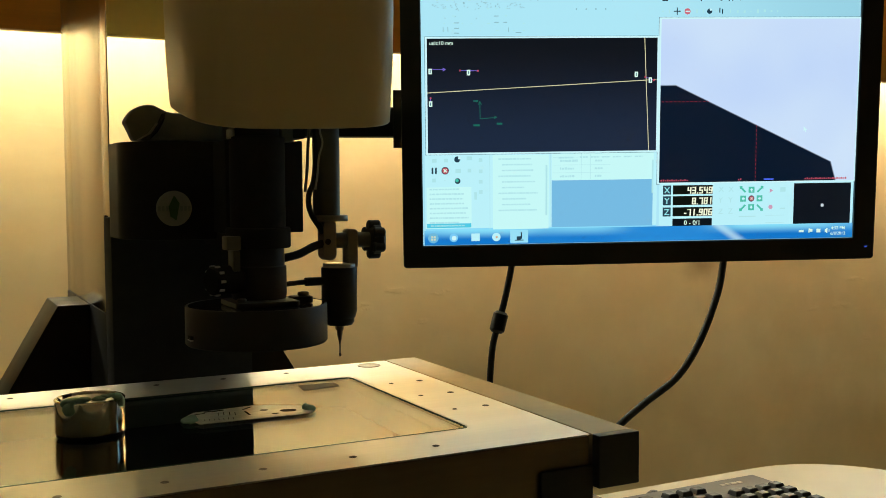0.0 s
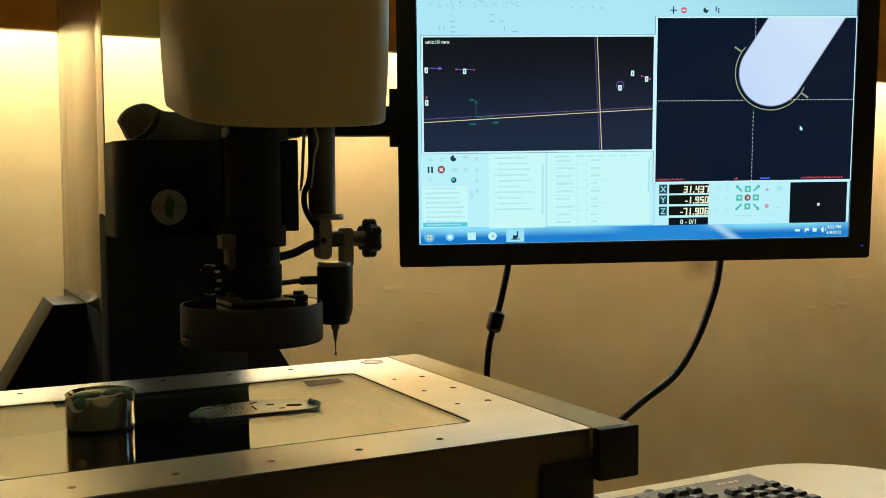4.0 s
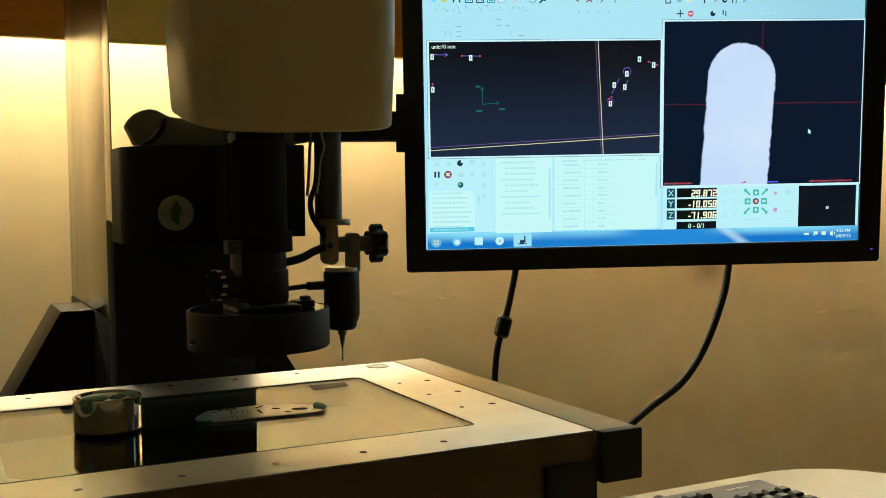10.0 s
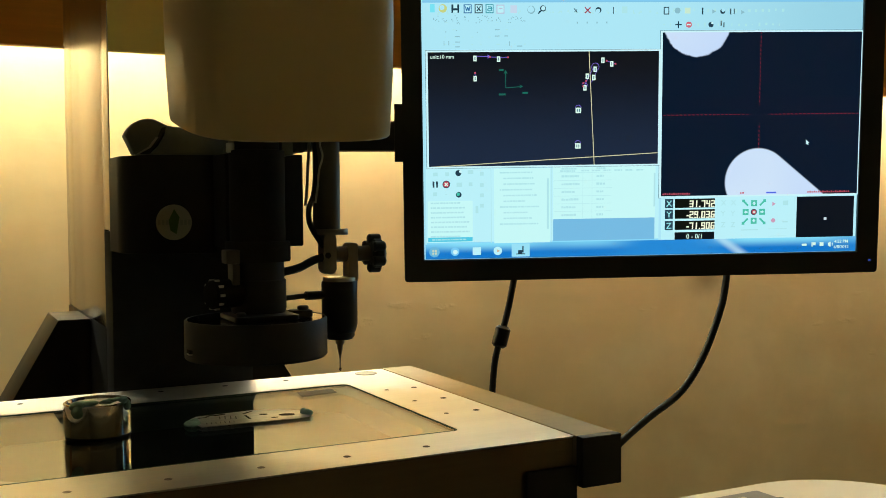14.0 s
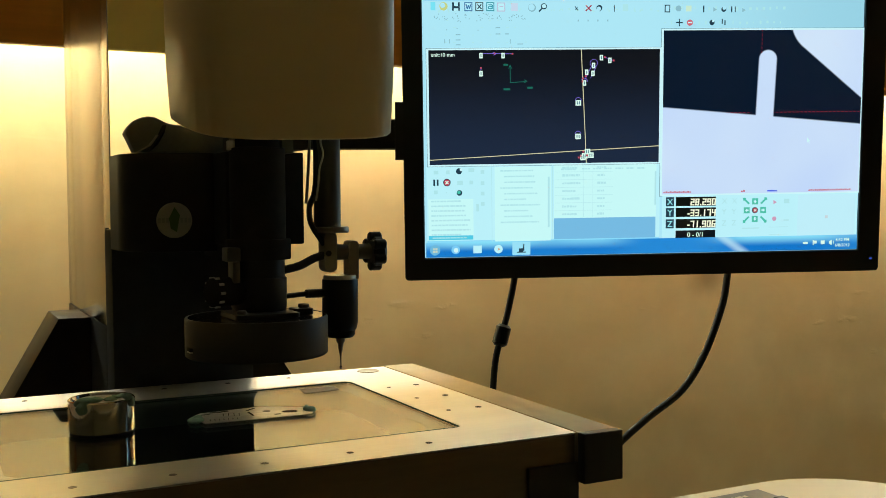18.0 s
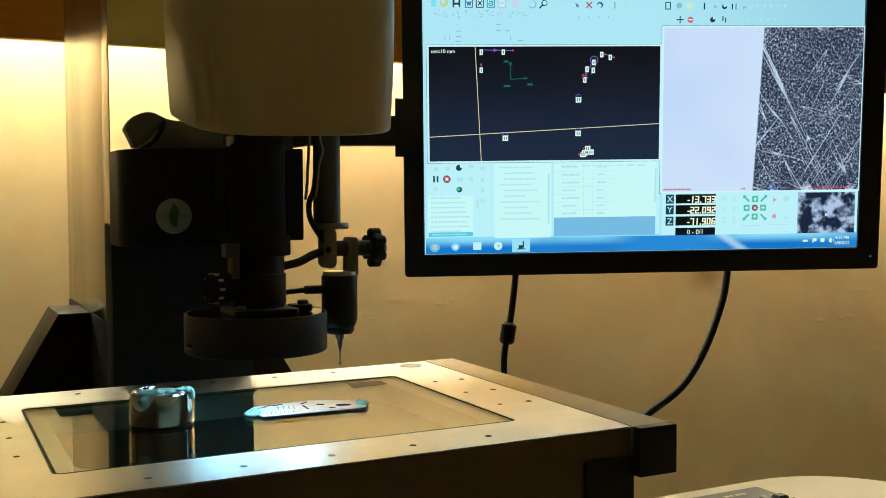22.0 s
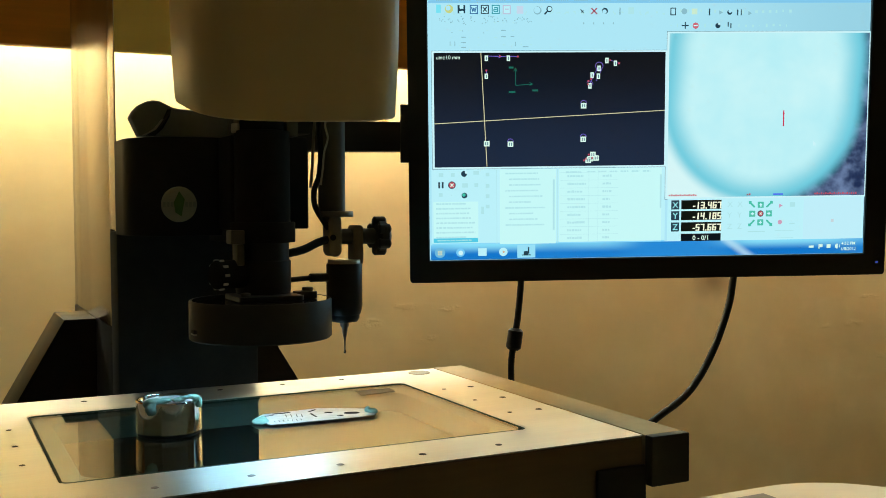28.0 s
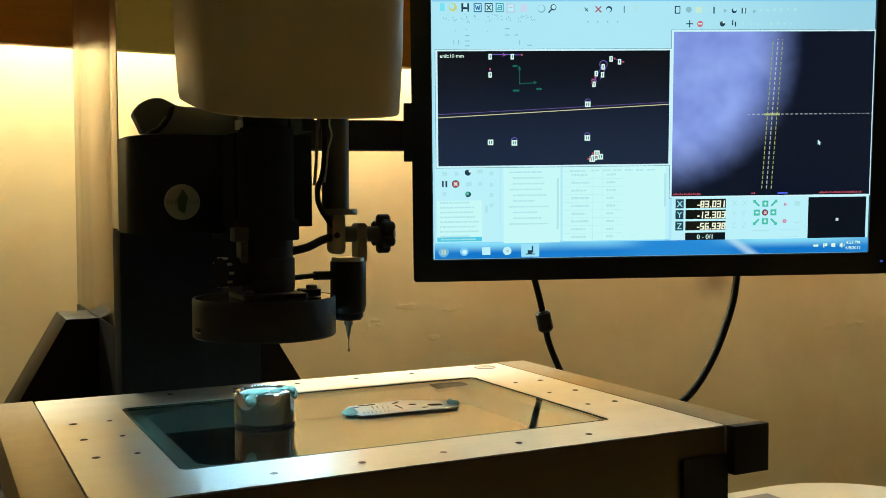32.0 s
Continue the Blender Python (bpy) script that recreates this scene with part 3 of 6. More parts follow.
def steel_strip():
    ob = holder("steel_gauge_strip", "thin scratched steel strip with blue putty at both ends", "gauge strip", (0, 0, 0))
    pts = [(-43, -5), (-40, -20), (-28, -20.5), (-1, -21.5), (31, -23.5), (44, -21.5), (49.5, -11), (48, 3), (31, 15.5), (12, 24), (-19, 21.5), (-35, 20), (-42, 11)]
    part("strip_plate", prism([(x / 1000, y / 1000) for x, y in pts], 0.0012, 0.0018, "z", 0.00015), STRIP_STEEL, ob, "scratched steel plate", smooth=20)
    def slot(ax, ay, bx, by, r):
        a, b = Vector((ax, ay)), Vector((bx, by))
        d = (b - a).normalized() if (b - a).length else Vector((1, 0))
        n = Vector((-d.y, d.x))
        pts = []
        for c, s in ((b, 1), (a, -1)):
            for k in range(9):
                q = radians(-90 + 22.5 * k)
                pts.append(tuple(c + r * (d * s * math.cos(q) + n * s * math.sin(q))))
        part("slot", prism(pts, 0.0014, 0.00186), VOID, ob, "dark cut-out slot")
    slot(0.0285, -0.0060, 0.0325, -0.0075, 0.0042)
    slot(0.0135, 0.0035, 0.0155, 0.0025, 0.0022)
    slot(0.0175, -0.0125, 0.0200, -0.0126, 0.0016)
    slot(0.0005, 0.0055, 0.0002, -0.0080, 0.0009)
    slot(0.0015, 0.0130, 0.0085, 0.0185, 0.0011)
    slot(-0.0262, 0.0175, -0.0235, 0.0180, 0.0018)
    slot(-0.0205, 0.0168, -0.0140, 0.0180, 0.0018)
    for x, y in ((-0.0160, 0.0055), (-0.0120, 0.0036), (-0.0084, 0.0017), (-0.0200, 0.0060)):
        slot(x + 0.0013, y + 0.0045, x - 0.0010, y - 0.0050, 0.0003)
    for k in range(7):
        slot(-0.0335 + 0.0034 * k, -0.0075 - 0.0004 * k, -0.0345 + 0.0034 * k, -0.0125 - 0.0004 * k, 0.00025)
    slot(-0.0360, 0.0120, -0.0290, 0.0130, 0.0009)
    def lump(name, x, y, z, sx, sy, sz, seed):
        bm = bmesh.new()
        bmesh.ops.create_icosphere(bm, subdivisions=3, radius=1, matrix=Matrix.Translation((x, y, z)) @ Matrix.Diagonal((sx, sy, sz, 1)))
        bmesh.ops.create_icosphere(bm, subdivisions=3, radius=1, matrix=Matrix.Translation((x * 0.95, y + 0.003, z + 0.001)) @ Matrix.Diagonal((sx * 0.6, sy * 0.6, sz * 0.9, 1)))
        for v in bm.verts:
            v.co += 0.0008 * noise.noise_vector(v.co * 300 + Vector((seed, 0, 0)))
        part(name, bm, PUTTY, ob, "lump of blue putty")
    lump("putty_lump", -0.0435, -0.004, 0.0017, 0.0062, 0.0085, 0.0022, 3)
    lump("putty_lump", 0.0465, -0.010, 0.0021, 0.0046, 0.0055, 0.0028, 7)
    return key_on_stage(ob, 0.0310, -0.0095, -0.0009)


steel_ring()
steel_strip()

# ---- optical head ----
headstock = holder("optical_head", "black optical measuring head with white cover and touch probe", "optical head", (0, 0.1, H + 0.2))


def head_part(name, b, mat, parent=None, label="", smooth=40):
    b.transform(Matrix.Translation((0, -0.1, -0.2)))
    return part(name, b, mat, parent or headstock, label, smooth)


def build_head():
    # carriage body
    head_part("carriage_body", prism(round_rect(-0.0795, 0.066, 0.066, 0.199, 0.050, 28), 0.128, 0.2075, "z", 0.001), CARRIAGE, None, "black carriage housing")
    head_part("lens_housing", block(-0.012, 0.0520, 0.030, 0.110, 0.1335, 0.2072, 0.0015), VOID, None, "black housing beside the lens")
    head_part("carriage_step", block(-0.010, 0.0375, 0.030, 0.110, 0.1225, 0.1333, 0.0015), VOID, None, "black step under the housing")
    badge = head_part("badge", rod((-0.0445, 0.0655, 0.1535), (-0.0445, 0.0640, 0.1535), 0.0142, 40, bevel=0.0006), BADGE, None, "round pale badge with a green mark")
    leaf = [(0.0, 0.0105), (0.0042, 0.004), (0.0030, -0.002), (0.0016, -0.0095), (-0.0032, -0.0065), (-0.0045, 0.0015)]
    head_part("badge_mark", prism([(-0.0445 + a, 0.1535 + b) for a, b in leaf], 0.0634, 0.0639, "y"), BADGE_GREEN, badge, "green leaf-shaped mark")
    for k in (-1, 1):
        for j in range(3):
            x = -0.0445 + k * 0.0088 + (j - 1) * 0.0031
            head_part("badge_bar", block(x - 0.001, x + 0.001, 0.0635, 0.0640, 0.1515, 0.1555), INK, badge)
    # lens barrel
    def turn(name, prof, mat, label="", seg=48):
        return head_part(name, lathe(prof, seg, AX, AY), mat, None, label)
    turn("zoom_barrel", [(0, 0.245), (0.0165, 0.245), (0.0165, 0.2078), (0.0205, 0.2070), (0.0205, 0.139), (0.0190, 0.138), (0.0190, 0.128), (0, 0.128)], VOID, "black zoom lens barrel")
    turn("lens_collar", [(0, 0.140), (0.0235, 0.140), (0.0240, 0.139), (0.0240, 0.126), (0.0235, 0.125), (0, 0.125)], VOID)
    turn("focus_ring", [(0.0, 0.126), (0.0192, 0.126), (0.0192, 0.112), (0.0205, 0.111), (0.0205, 0.090), (0.0195, 0.086), (0, 0.086)], BLACK, "knurled black focus ring")
    head_part("lens_bracket", block(-0.0300, -0.0195, AY - 0.018, AY - 0.004, 0.1245, 0.1345, 0.001), DARK_GREY, None, "small grey clamp")
    head_part("lens_bracket", block(-0.0255, -0.0200, AY - 0.018, AY - 0.004, 0.109, 0.1242, 0.001), DARK_GREY, None, "small grey clamp")
    knob = head_part("zoom_motor", rod((-0.018, AY - 0.006, 0.1025), (-0.041, AY - 0.014, 0.1025), 0.0105, 24, bevel=0.0015), VOID, None, "ribbed black zoom motor")
    for k in range(10):
        a = 2 * math.pi * k / 10
        c = Vector((-0.036, AY - 0.0123, 0.1025)) + 0.0105 * (Vector((0.33, -0.94, 0)) * math.cos(a) + Vector((0, 0, 1)) * math.sin(a))
        head_part("motor_rib", rod(c, c + Vector((-0.0035, -0.0012, 0)), 0.0011, 8), BRIGHT, knob, "bright rib")
    # ring light
    R, z0, z1 = 0.0526, 0.0540, 0.0830
    RX = AX - 0.0021
    ring = head_part("ring_light", lathe([(0.021, z1 - 0.004), (0.021, z1 - 0.0008), (R - 0.0020, z1 - 0.0008), (R - 0.0014, z1), (R - 0.0008, z1), (R, z1 - 0.0010), (R, z0 + 0.0012), (R - 0.0012, z0), (R - 0.004, z0), (R - 0.004, z0 + 0.004), (R - 0.004, z1 - 0.004), (0.021, z1 - 0.004)], 72, RX, AY), RING_BLACK, None, "matt black ring light housing")
    head_part("ring_top", lathe([(0.0215, z1 - 0.0007), (R - 0.0024, z1 - 0.0007), (R - 0.0024, z1 - 0.0002), (0.0215, z1 - 0.0002), (0.0215, z1 - 0.0007)], 72, RX, AY), GLOSS_BLACK, ring, "glossy black top of the ring light")
    head_part("ring_cone", lathe([(0.020, z0 + 0.001), (0.0215, z0 + 0.001), (0.0215, z1 - 0.002), (0.020, z1 - 0.002), (0.020, z0 + 0.001)], 40, AX, AY), BLACK, ring)
    head_part("ring_clamp", prism(round_rect(AX - 0.027, AX + 0.021, AY - 0.034, AY + 0.012, 0.004), z1 + 0.0002, z1 + 0.0040, "z", 0.0008), BLACK, ring, "black clamp plate")
    head_part("clamp_ear", prism(round_rect(AX + 0.0205, AX + 0.036, AY - 0.020, AY - 0.004, 0.003), z1 + 0.0002, z1 + 0.0052, "z", 0.0008), BLACK, ring, "black clamp ear")
    head_part("clamp_screw", rod((AX + 0.030, AY - 0.013, z1 + 0.0053), (AX + 0.030, AY - 0.013, z1 + 0.0082), 0.0042, 16, bevel=0.0006), DARK_GREY, ring, "grey clamp screw")
    head_part("clamp_screw", rod((AX - 0.021, AY - 0.026, z1 + 0.0041), (AX - 0.021, AY - 0.026, z1 + 0.0068), 0.0036, 16, bevel=0.0006), DARK_GREY, ring, "grey clamp screw")
    head_part("ring_slot", block(RX - R - 0.0004, RX - R + 0.003, AY - 0.0125, AY - 0.0035, z0 + 0.0065, z0 + 0.0092, 0.0004), VOID, ring, "small slot in the housing")
    head_part("slot_lip", block(RX - R - 0.0006, RX - R + 0.003, AY - 0.0125, AY - 0.0035, z0 + 0.0055, z0 + 0.0064, 0.0002), GREY_METAL, ring)
    sectors = 12
    def blades(name, lo, hi, width, z, thick, mat, label):
        bm = bmesh.new()
        for s in range(sectors):
            a0 = 2 * math.pi * s / sectors
            vs = []
            for k in range(5):
                a = a0 + radians(width) * (k / 4 - 0.5)
                vs.append([bm.verts.new((r * math.cos(a), r * math.sin(a), zz)) for r, zz in ((lo, 0), (hi, 0), (hi, thick), (lo, thick))])
            for p, q in zip(vs, vs[1:]):
                for j in range(4):
                    bm.faces.new((p[j], p[(j + 1) % 4], q[(j + 1) % 4], q[j]))
            bm.faces.new(vs[0]), bm.faces.new(vs[-1])
        bmesh.ops.recalc_face_normals(bm, faces=bm.faces[:])
        ob = part(name, bm, mat, ring, label)
        ob.location = (AX, AY - 0.1, z - 0.2)
        return ob
    blades("led_segment", 0.0245, 0.0465, 12.5, z0 + 0.0090, 0.0003, LED, "cold white light segments")
    # unseen board, added to keep LED light from leaking upward
    head_part("led_board", lathe([(0.0225, z0 + 0.0094), (0.0487, z0 + 0.0094), (0.0487, z0 + 0.0106), (0.0225, z0 + 0.0106), (0.0225, z0 + 0.0094)], 48, AX, AY), VOID, ring, "black board added to block light above the LEDs")
    # unseen shutter, added so that turning it switches the ring light on
    shut = blades("added_shutter", 0.0222, 0.0490, 17.4, z0 + 0.0083, 0.0006, BLACK, "black rotary shutter added to stand in for the light's switch")
    # touch probe
    PX, PY = 0.062, 0.000
    head_part("probe_column", rod((PX - 0.0015, PY, 0.27), (PX - 0.0015, PY, 0.1475), 0.0106, 32), DARK_GREY, None, "grey probe column")
    head_part("column_flange", lathe([(0, 0.1478), (0.0140, 0.1478), (0.0145, 0.147), (0.0145, 0.1436), (0.014, 0.143), (0, 0.143)], 32, PX + 0.001, PY), GREY_METAL, None, "grey metal flange")
    head_part("probe_yoke", prism(round_rect(PX - 0.0068, PX + 0.0040, 0.112, 0.1445, 0.0050), PY - 0.007, PY + 0.007, "y", 0.0008), GREY_METAL, None, "grey metal yoke")
    head_part("yoke_screw", rod((PX - 0.0035, PY - 0.0078, 0.127), (PX - 0.0035, PY - 0.0070, 0.127), 0.0024, 12), BLACK)
    head_part("pivot_arm", prism(round_rect(PX + 0.014, PX + 0.0225, 0.105, 0.1365, 0.003), PY - 0.0065, PY + 0.0065, "y", 0.0008), GREY_METAL, None, "grey metal pivot arm")
    head_part("pivot_shaft", rod((PX + 0.003, PY, 0.1275), (PX + 0.038, PY, 0.1275), 0.0062, 20, bevel=0.0006), DARK_GREY)
    knobs = head_part("probe_knob", rod((PX + 0.034, PY, 0.1275), (PX + 0.0455, PY, 0.1275), 0.0125, 32, bevel=0.003), BLACK, None, "black lobed clamping knob")
    for k in range(6):
        a = 2 * math.pi * (k + 0.5) / 6
        head_part("knob_lobe", rod((PX + 0.0335, PY + 0.0115 * math.cos(a), 0.1275 + 0.0115 * math.sin(a)), (PX + 0.044, PY + 0.0115 * math.cos(a), 0.1275 + 0.0115 * math.sin(a)), 0.0042, 14, bevel=0.0012), BLACK, knobs)
    bx = PX + 0.0085
    head_part("probe_cap", lathe([(0, 0.1095), (0.0125, 0.1095), (0.0130, 0.1088), (0.0130, 0.1062), (0, 0.1062)], 32, bx, PY), BRIGHT, None, "bright metal probe cap")
    head_part("probe_body", lathe([(0, 0.1062), (0.0138, 0.1062), (0.0142, 0.1052), (0.0142, 0.072), (0.0128, 0.0665), (0.0118, 0.0655), (0.0118, 0.0625), (0.0100, 0.060), (0, 0.060)], 36, bx, PY), BLACK, None, "black probe body")
    head_part("stylus_holder", lathe([(0, 0.060), (0.0036, 0.060), (0.0036, 0.0565), (0.0024, 0.0550), (0.0020, 0.0510), (0.0009, 0.0460), (0.0005, 0.0440), (0.0005, 0.036), (0, 0.036)], 16, bx, PY), GREY_METAL, None, "grey metal stylus")
    head_part("stylus_tip", lathe([(0, 0.0372), (0.0009, 0.0365), (0.0011, 0.0355), (0.0008, 0.0346), (0, 0.0343)], 12, bx, PY), STEEL, None, "small stylus ball")
    head_part("probe_connector", rod((bx - 0.012, PY, 0.0955), (0.041, PY - 0.004, 0.0960), 0.0034, 14), BLACK)
    head_part("probe_connector", rod((0.041, PY - 0.004, 0.0960), (0.012, AY + 0.006, 0.0950), 0.0020, 12), BLACK)
    head_part("probe_lead", tube([(0.050, PY, 0.2250), (0.0505, PY - 0.004, 0.200), (0.0485, PY - 0.005, 0.176), (0.0440, PY - 0.005, 0.163), (0.0455, PY - 0.005, 0.150), (0.056, PY - 0.004, 0.134)], 0.0022, 8), RUBBER, None, "black cable of the probe")
    head_part("probe_lead", tube([(0.0490, PY + 0.005, 0.222), (0.0470, PY + 0.004, 0.20), (0.0455, PY + 0.003, 0.18), (0.0440, PY + 0.003, 0.166)], 0.0012, 8), GREY_METAL, None, "thin pale wire")
    head_part("pale_wire", tube([(0.0545, PY - 0.010, 0.2245), (0.0515, PY - 0.011, 0.214), (0.0535, PY - 0.011, 0.204), (0.0505, PY - 0.011, 0.193), (0.0495, PY - 0.010, 0.180), (0.0480, PY - 0.009, 0.168)], 0.0008, 8), BRIGHT, None, "thin pale sensor wire")
    head_part("lamp_lead", tube([(0.060, PY - 0.002, 0.1265), (0.047, PY - 0.006, 0.1235), (0.033, AY + 0.006, 0.1185), (0.020, AY + 0.004, 0.1160), (0.006, AY + 0.004, 0.1140)], 0.0032, 10), RUBBER, None, "black cable to the ring light")
    # white cover
    def ring_of(z, s, drop):
        pts = []
        cx, hw, front, back = 0.0190, 0.0785 * s, -0.080, 0.012
        for k in range(49):
            a = math.pi * k / 48
            x = cx - hw * math.copysign(abs(math.cos(a)) ** 0.42, math.cos(a))
            y = 0.008 + (front * s - 0.008) * abs(math.sin(a)) ** 0.50
            side = (x - cx) / hw
            sag = 0.0 if z > 0.26 else -0.0008 + 0.0022 * side - 0.0012 * (1 - side * side)
            pts.append((x, y, z + sag + drop * (0.02 - y) / 0.1))
        pts += [(cx + hw, back, z + drop * (0.02 - back) / 0.1), (cx - hw, back, z + drop * (0.02 - back) / 0.1)]
        return pts
    bm = bmesh.new()
    loops = []
    for z, s, drop in ((0.2365, 0.950, -0.0225), (0.2345, 0.970, -0.0225), (0.2355, 0.982, -0.0225), (0.268, 1.01, -0.008), (0.30, 1.02, 0), (0.50, 1.02, 0), (0.512, 0.99, 0)):
        loops.append([bm.verts.new(p) for p in ring_of(z, s, drop)])
    for a, b in zip(loops, loops[1:]):
        for k in range(len(a)):
            bm.faces.new((a[k], a[(k + 1) % len(a)], b[(k + 1) % len(b)], b[k]))
    bm.faces.new(loops[-1])
    bm.faces.new(loops[0])
    bmesh.ops.recalc_face_normals(bm, faces=bm.faces[:])
    head_part("white_cover", bm, COVER, None, "white enamel cover", 45)
    # parts between cover and carriage
    head_part("optics_block", block(-0.006, 0.044, 0.0, 0.06, 0.2074, 0.232, 0.002), BLACK)
    head_part("coax_lamp", rod((-0.0209, AY, 0.2055), (-0.0209, AY, 0.2125), 0.0031, 16, bevel=0.0005), BRIGHT, None, "small metal connector")
    head_part("coax_lamp", rod((-0.0200, AY, 0.2125), (-0.0196, AY, 0.228), 0.0021, 16), GREY_METAL)
    head_part("side_block", block(0.0183, 0.0275, AY, AY + 0.02, 0.204, 0.228, 0.001), CAMERA_SHELL)
    duct = [(-0.0730, 0.2076), (-0.0746, 0.2113), (-0.0772, 0.2170), (-0.0799, 0.2222), (-0.0772, 0.2272), (-0.0727, 0.2321), (-0.0675, 0.2350), (-0.0622, 0.2362), (-0.0569, 0.2357), (-0.0517, 0.2332), (-0.0464, 0.2307), (-0.0410, 0.2300), (-0.0248, 0.2295), (0.0006, 0.2290), (0.0006, 0.2076)]
    head_part("camera_housing", prism(duct, 0.072, 0.088, "y", 0.0015), CAMERA_SHELL, None, "dark grey curved camera housing", 60)
    band = [(-0.0700, 0.2077), (-0.0610, 0.2132), (-0.0548, 0.2214), (-0.0514, 0.2290), (-0.0482, 0.2296), (-0.0496, 0.2233), (-0.0548, 0.2142), (-0.0615, 0.2077)]
    head_part("housing_rim", prism(band, 0.0700, 0.0718, "y", 0.0003), GLOSS_BLACK, None, "glossy black seam of the camera housing")
    # pale sliver drawn where the housing's rim catches a reflection
    lip = [(-0.0712, 0.2080), (-0.0622, 0.2134), (-0.0562, 0.2212), (-0.0545, 0.2212), (-0.0605, 0.2128), (-0.0692, 0.2080)]
    head_part("housing_glint", prism(lip, 0.0694, 0.0716, "y", 0.0003), GREY_METAL, None, "pale strip in place of a reflection on the camera housing")
    return shut


shutter = build_head()


# ---- monitor ----
SW, SH = 0.474, 0.2965
monitor = holder("monitor", "black widescreen monitor showing measuring software", "monitor", (0, 0, 0))
monitor.matrix_basis = pose(0.1894, 0.0866, H + 0.1162) @ pose(0, 0, 0, 0, 0, -22.858) @ pose(0, 0, 0, 3.892) @ pose(0, 0, 0, 0, -0.563) @ Matrix.Scale(0.861, 4)


PICTURE_DELAY = 0.12
live_point = new("live_point")       # the point of the stage that the delayed picture shows
live_point.parent = stage
live_point.empty_display_size = 0.01


def stage_place(c, source=stage):
    """The stage's travel in millimetres, as the software reads it: x, y, and the head's height."""
    x, y, z = c.split(c.vec("SUBTRACT", c.coords(source), c.place()))
    hx, hy, hz = c.split(c.vec("SUBTRACT", c.place(), c.coords(headstock)))
    return c.mul(x, 1000.0), c.mul(y, 1000.0), c.add(c.mul(c.sub(hz, H + 0.2), 1000.0), -71.906)


def screen_material(name, build):
    m = bpy.data.materials.new(name)
    m.use_nodes = True
    b = m.node_tree.nodes["Principled BSDF"]
    b.inputs["Base Color"].default_value = (0.01, 0.01, 0.01, 1)
    b.inputs["Roughness"].default_value = 0.35
    m.node_tree.links.new(build(Calc(m.node_tree)), b.inputs["Emission Color"])
    b.inputs["Emission Strength"].default_value = SCREEN_POWER
    return m


def lit(name, r, g, b):
    return glowing(name, (r * 0.79, g, b), SCREEN_POWER)


UI_PALE = lit("pale_window", 0.66, 0.92, 1.0)
UI_WHITE = lit("white_window", 0.76, 0.99, 0.98)
UI_TOOL = lit("tool_strip", 0.56, 0.84, 0.98)
UI_EDGE = lit("window_edge", 0.80, 0.95, 1.0)
UI_SHADE = lit("window_shadow", 0.10, 0.22, 0.30)
UI_BLUE = lit("blue_area", 0.24, 0.52, 0.80)
UI_GREY = lit("grey_text", 0.34, 0.53, 0.62)
UI_FAINT = lit("faint_text", 0.56, 0.82, 0.86)
UI_BLACK = lit("black_area", 0.004, 0.006, 0.010)
UI_DARK = lit("dark_icon", 0.02, 0.05, 0.08)
UI_GREEN = lit("green_icon", 0.08, 0.55, 0.42)
UI_RED = lit("red_icon", 0.72, 0.08, 0.12)
UI_PINK = lit("pink_icon", 0.80, 0.35, 0.50)
UI_YELLOW = lit("yellow_icon", 0.75, 0.68, 0.25)
UI_NAVY = lit("navy_icon", 0.03, 0.16, 0.40)
UI_TEAL = lit("teal_bar", 0.10, 0.62, 0.84)
UI_TEXT = lit("white_text", 0.92, 0.98, 0.85)
UI_PURPLE = lit("purple_line", 0.28, 0.16, 0.75)
UI_AXIS = lit("green_axis", 0.015, 0.16, 0.11)


def quad(bm, u0, v0, u1, v1, layer):
    y = -0.0004 * layer
    vs = [bm.verts.new((u * 0.001, y, v * 0.001)) for u, v in ((u0, v0), (u1, v0), (u1, v1), (u0, v1))]
    bm.faces.new(vs)
    return bm


def sheet(name, rects, layer, mat, parent, label=""):
    """Flat areas of the picture, in millimetres from the screen's lower left corner."""
    bm = bmesh.new()
    for r in rects:
        quad(bm, *r, layer)
    return part(name, bm, mat, parent, label, 0)


def line_quad(bm, a, b, w, layer):
    a, b = Vector(a), Vector(b)
    d = (b - a).normalized()
    n = Vector((-d.y, d.x)) * w / 2
    y = -0.0004 * layer
    bm.faces.new([bm.verts.new((p.x * 0.001, y, p.y * 0.001)) for p in (a - n, b - n, b + n, a + n)])


def placed(name, u0, v0, u1, v1, layer, mat, parent, label=""):
    """An area whose own origin is its lower left corner."""
    bm = bmesh.new()
    quad(bm, 0, 0, u1 - u0, v1 - v0, 0)
    ob = part(name, bm, mat, parent, label, 0)
    ob.location = (u0 * 0.001, -0.0004 * layer, v0 * 0.001)
    return ob


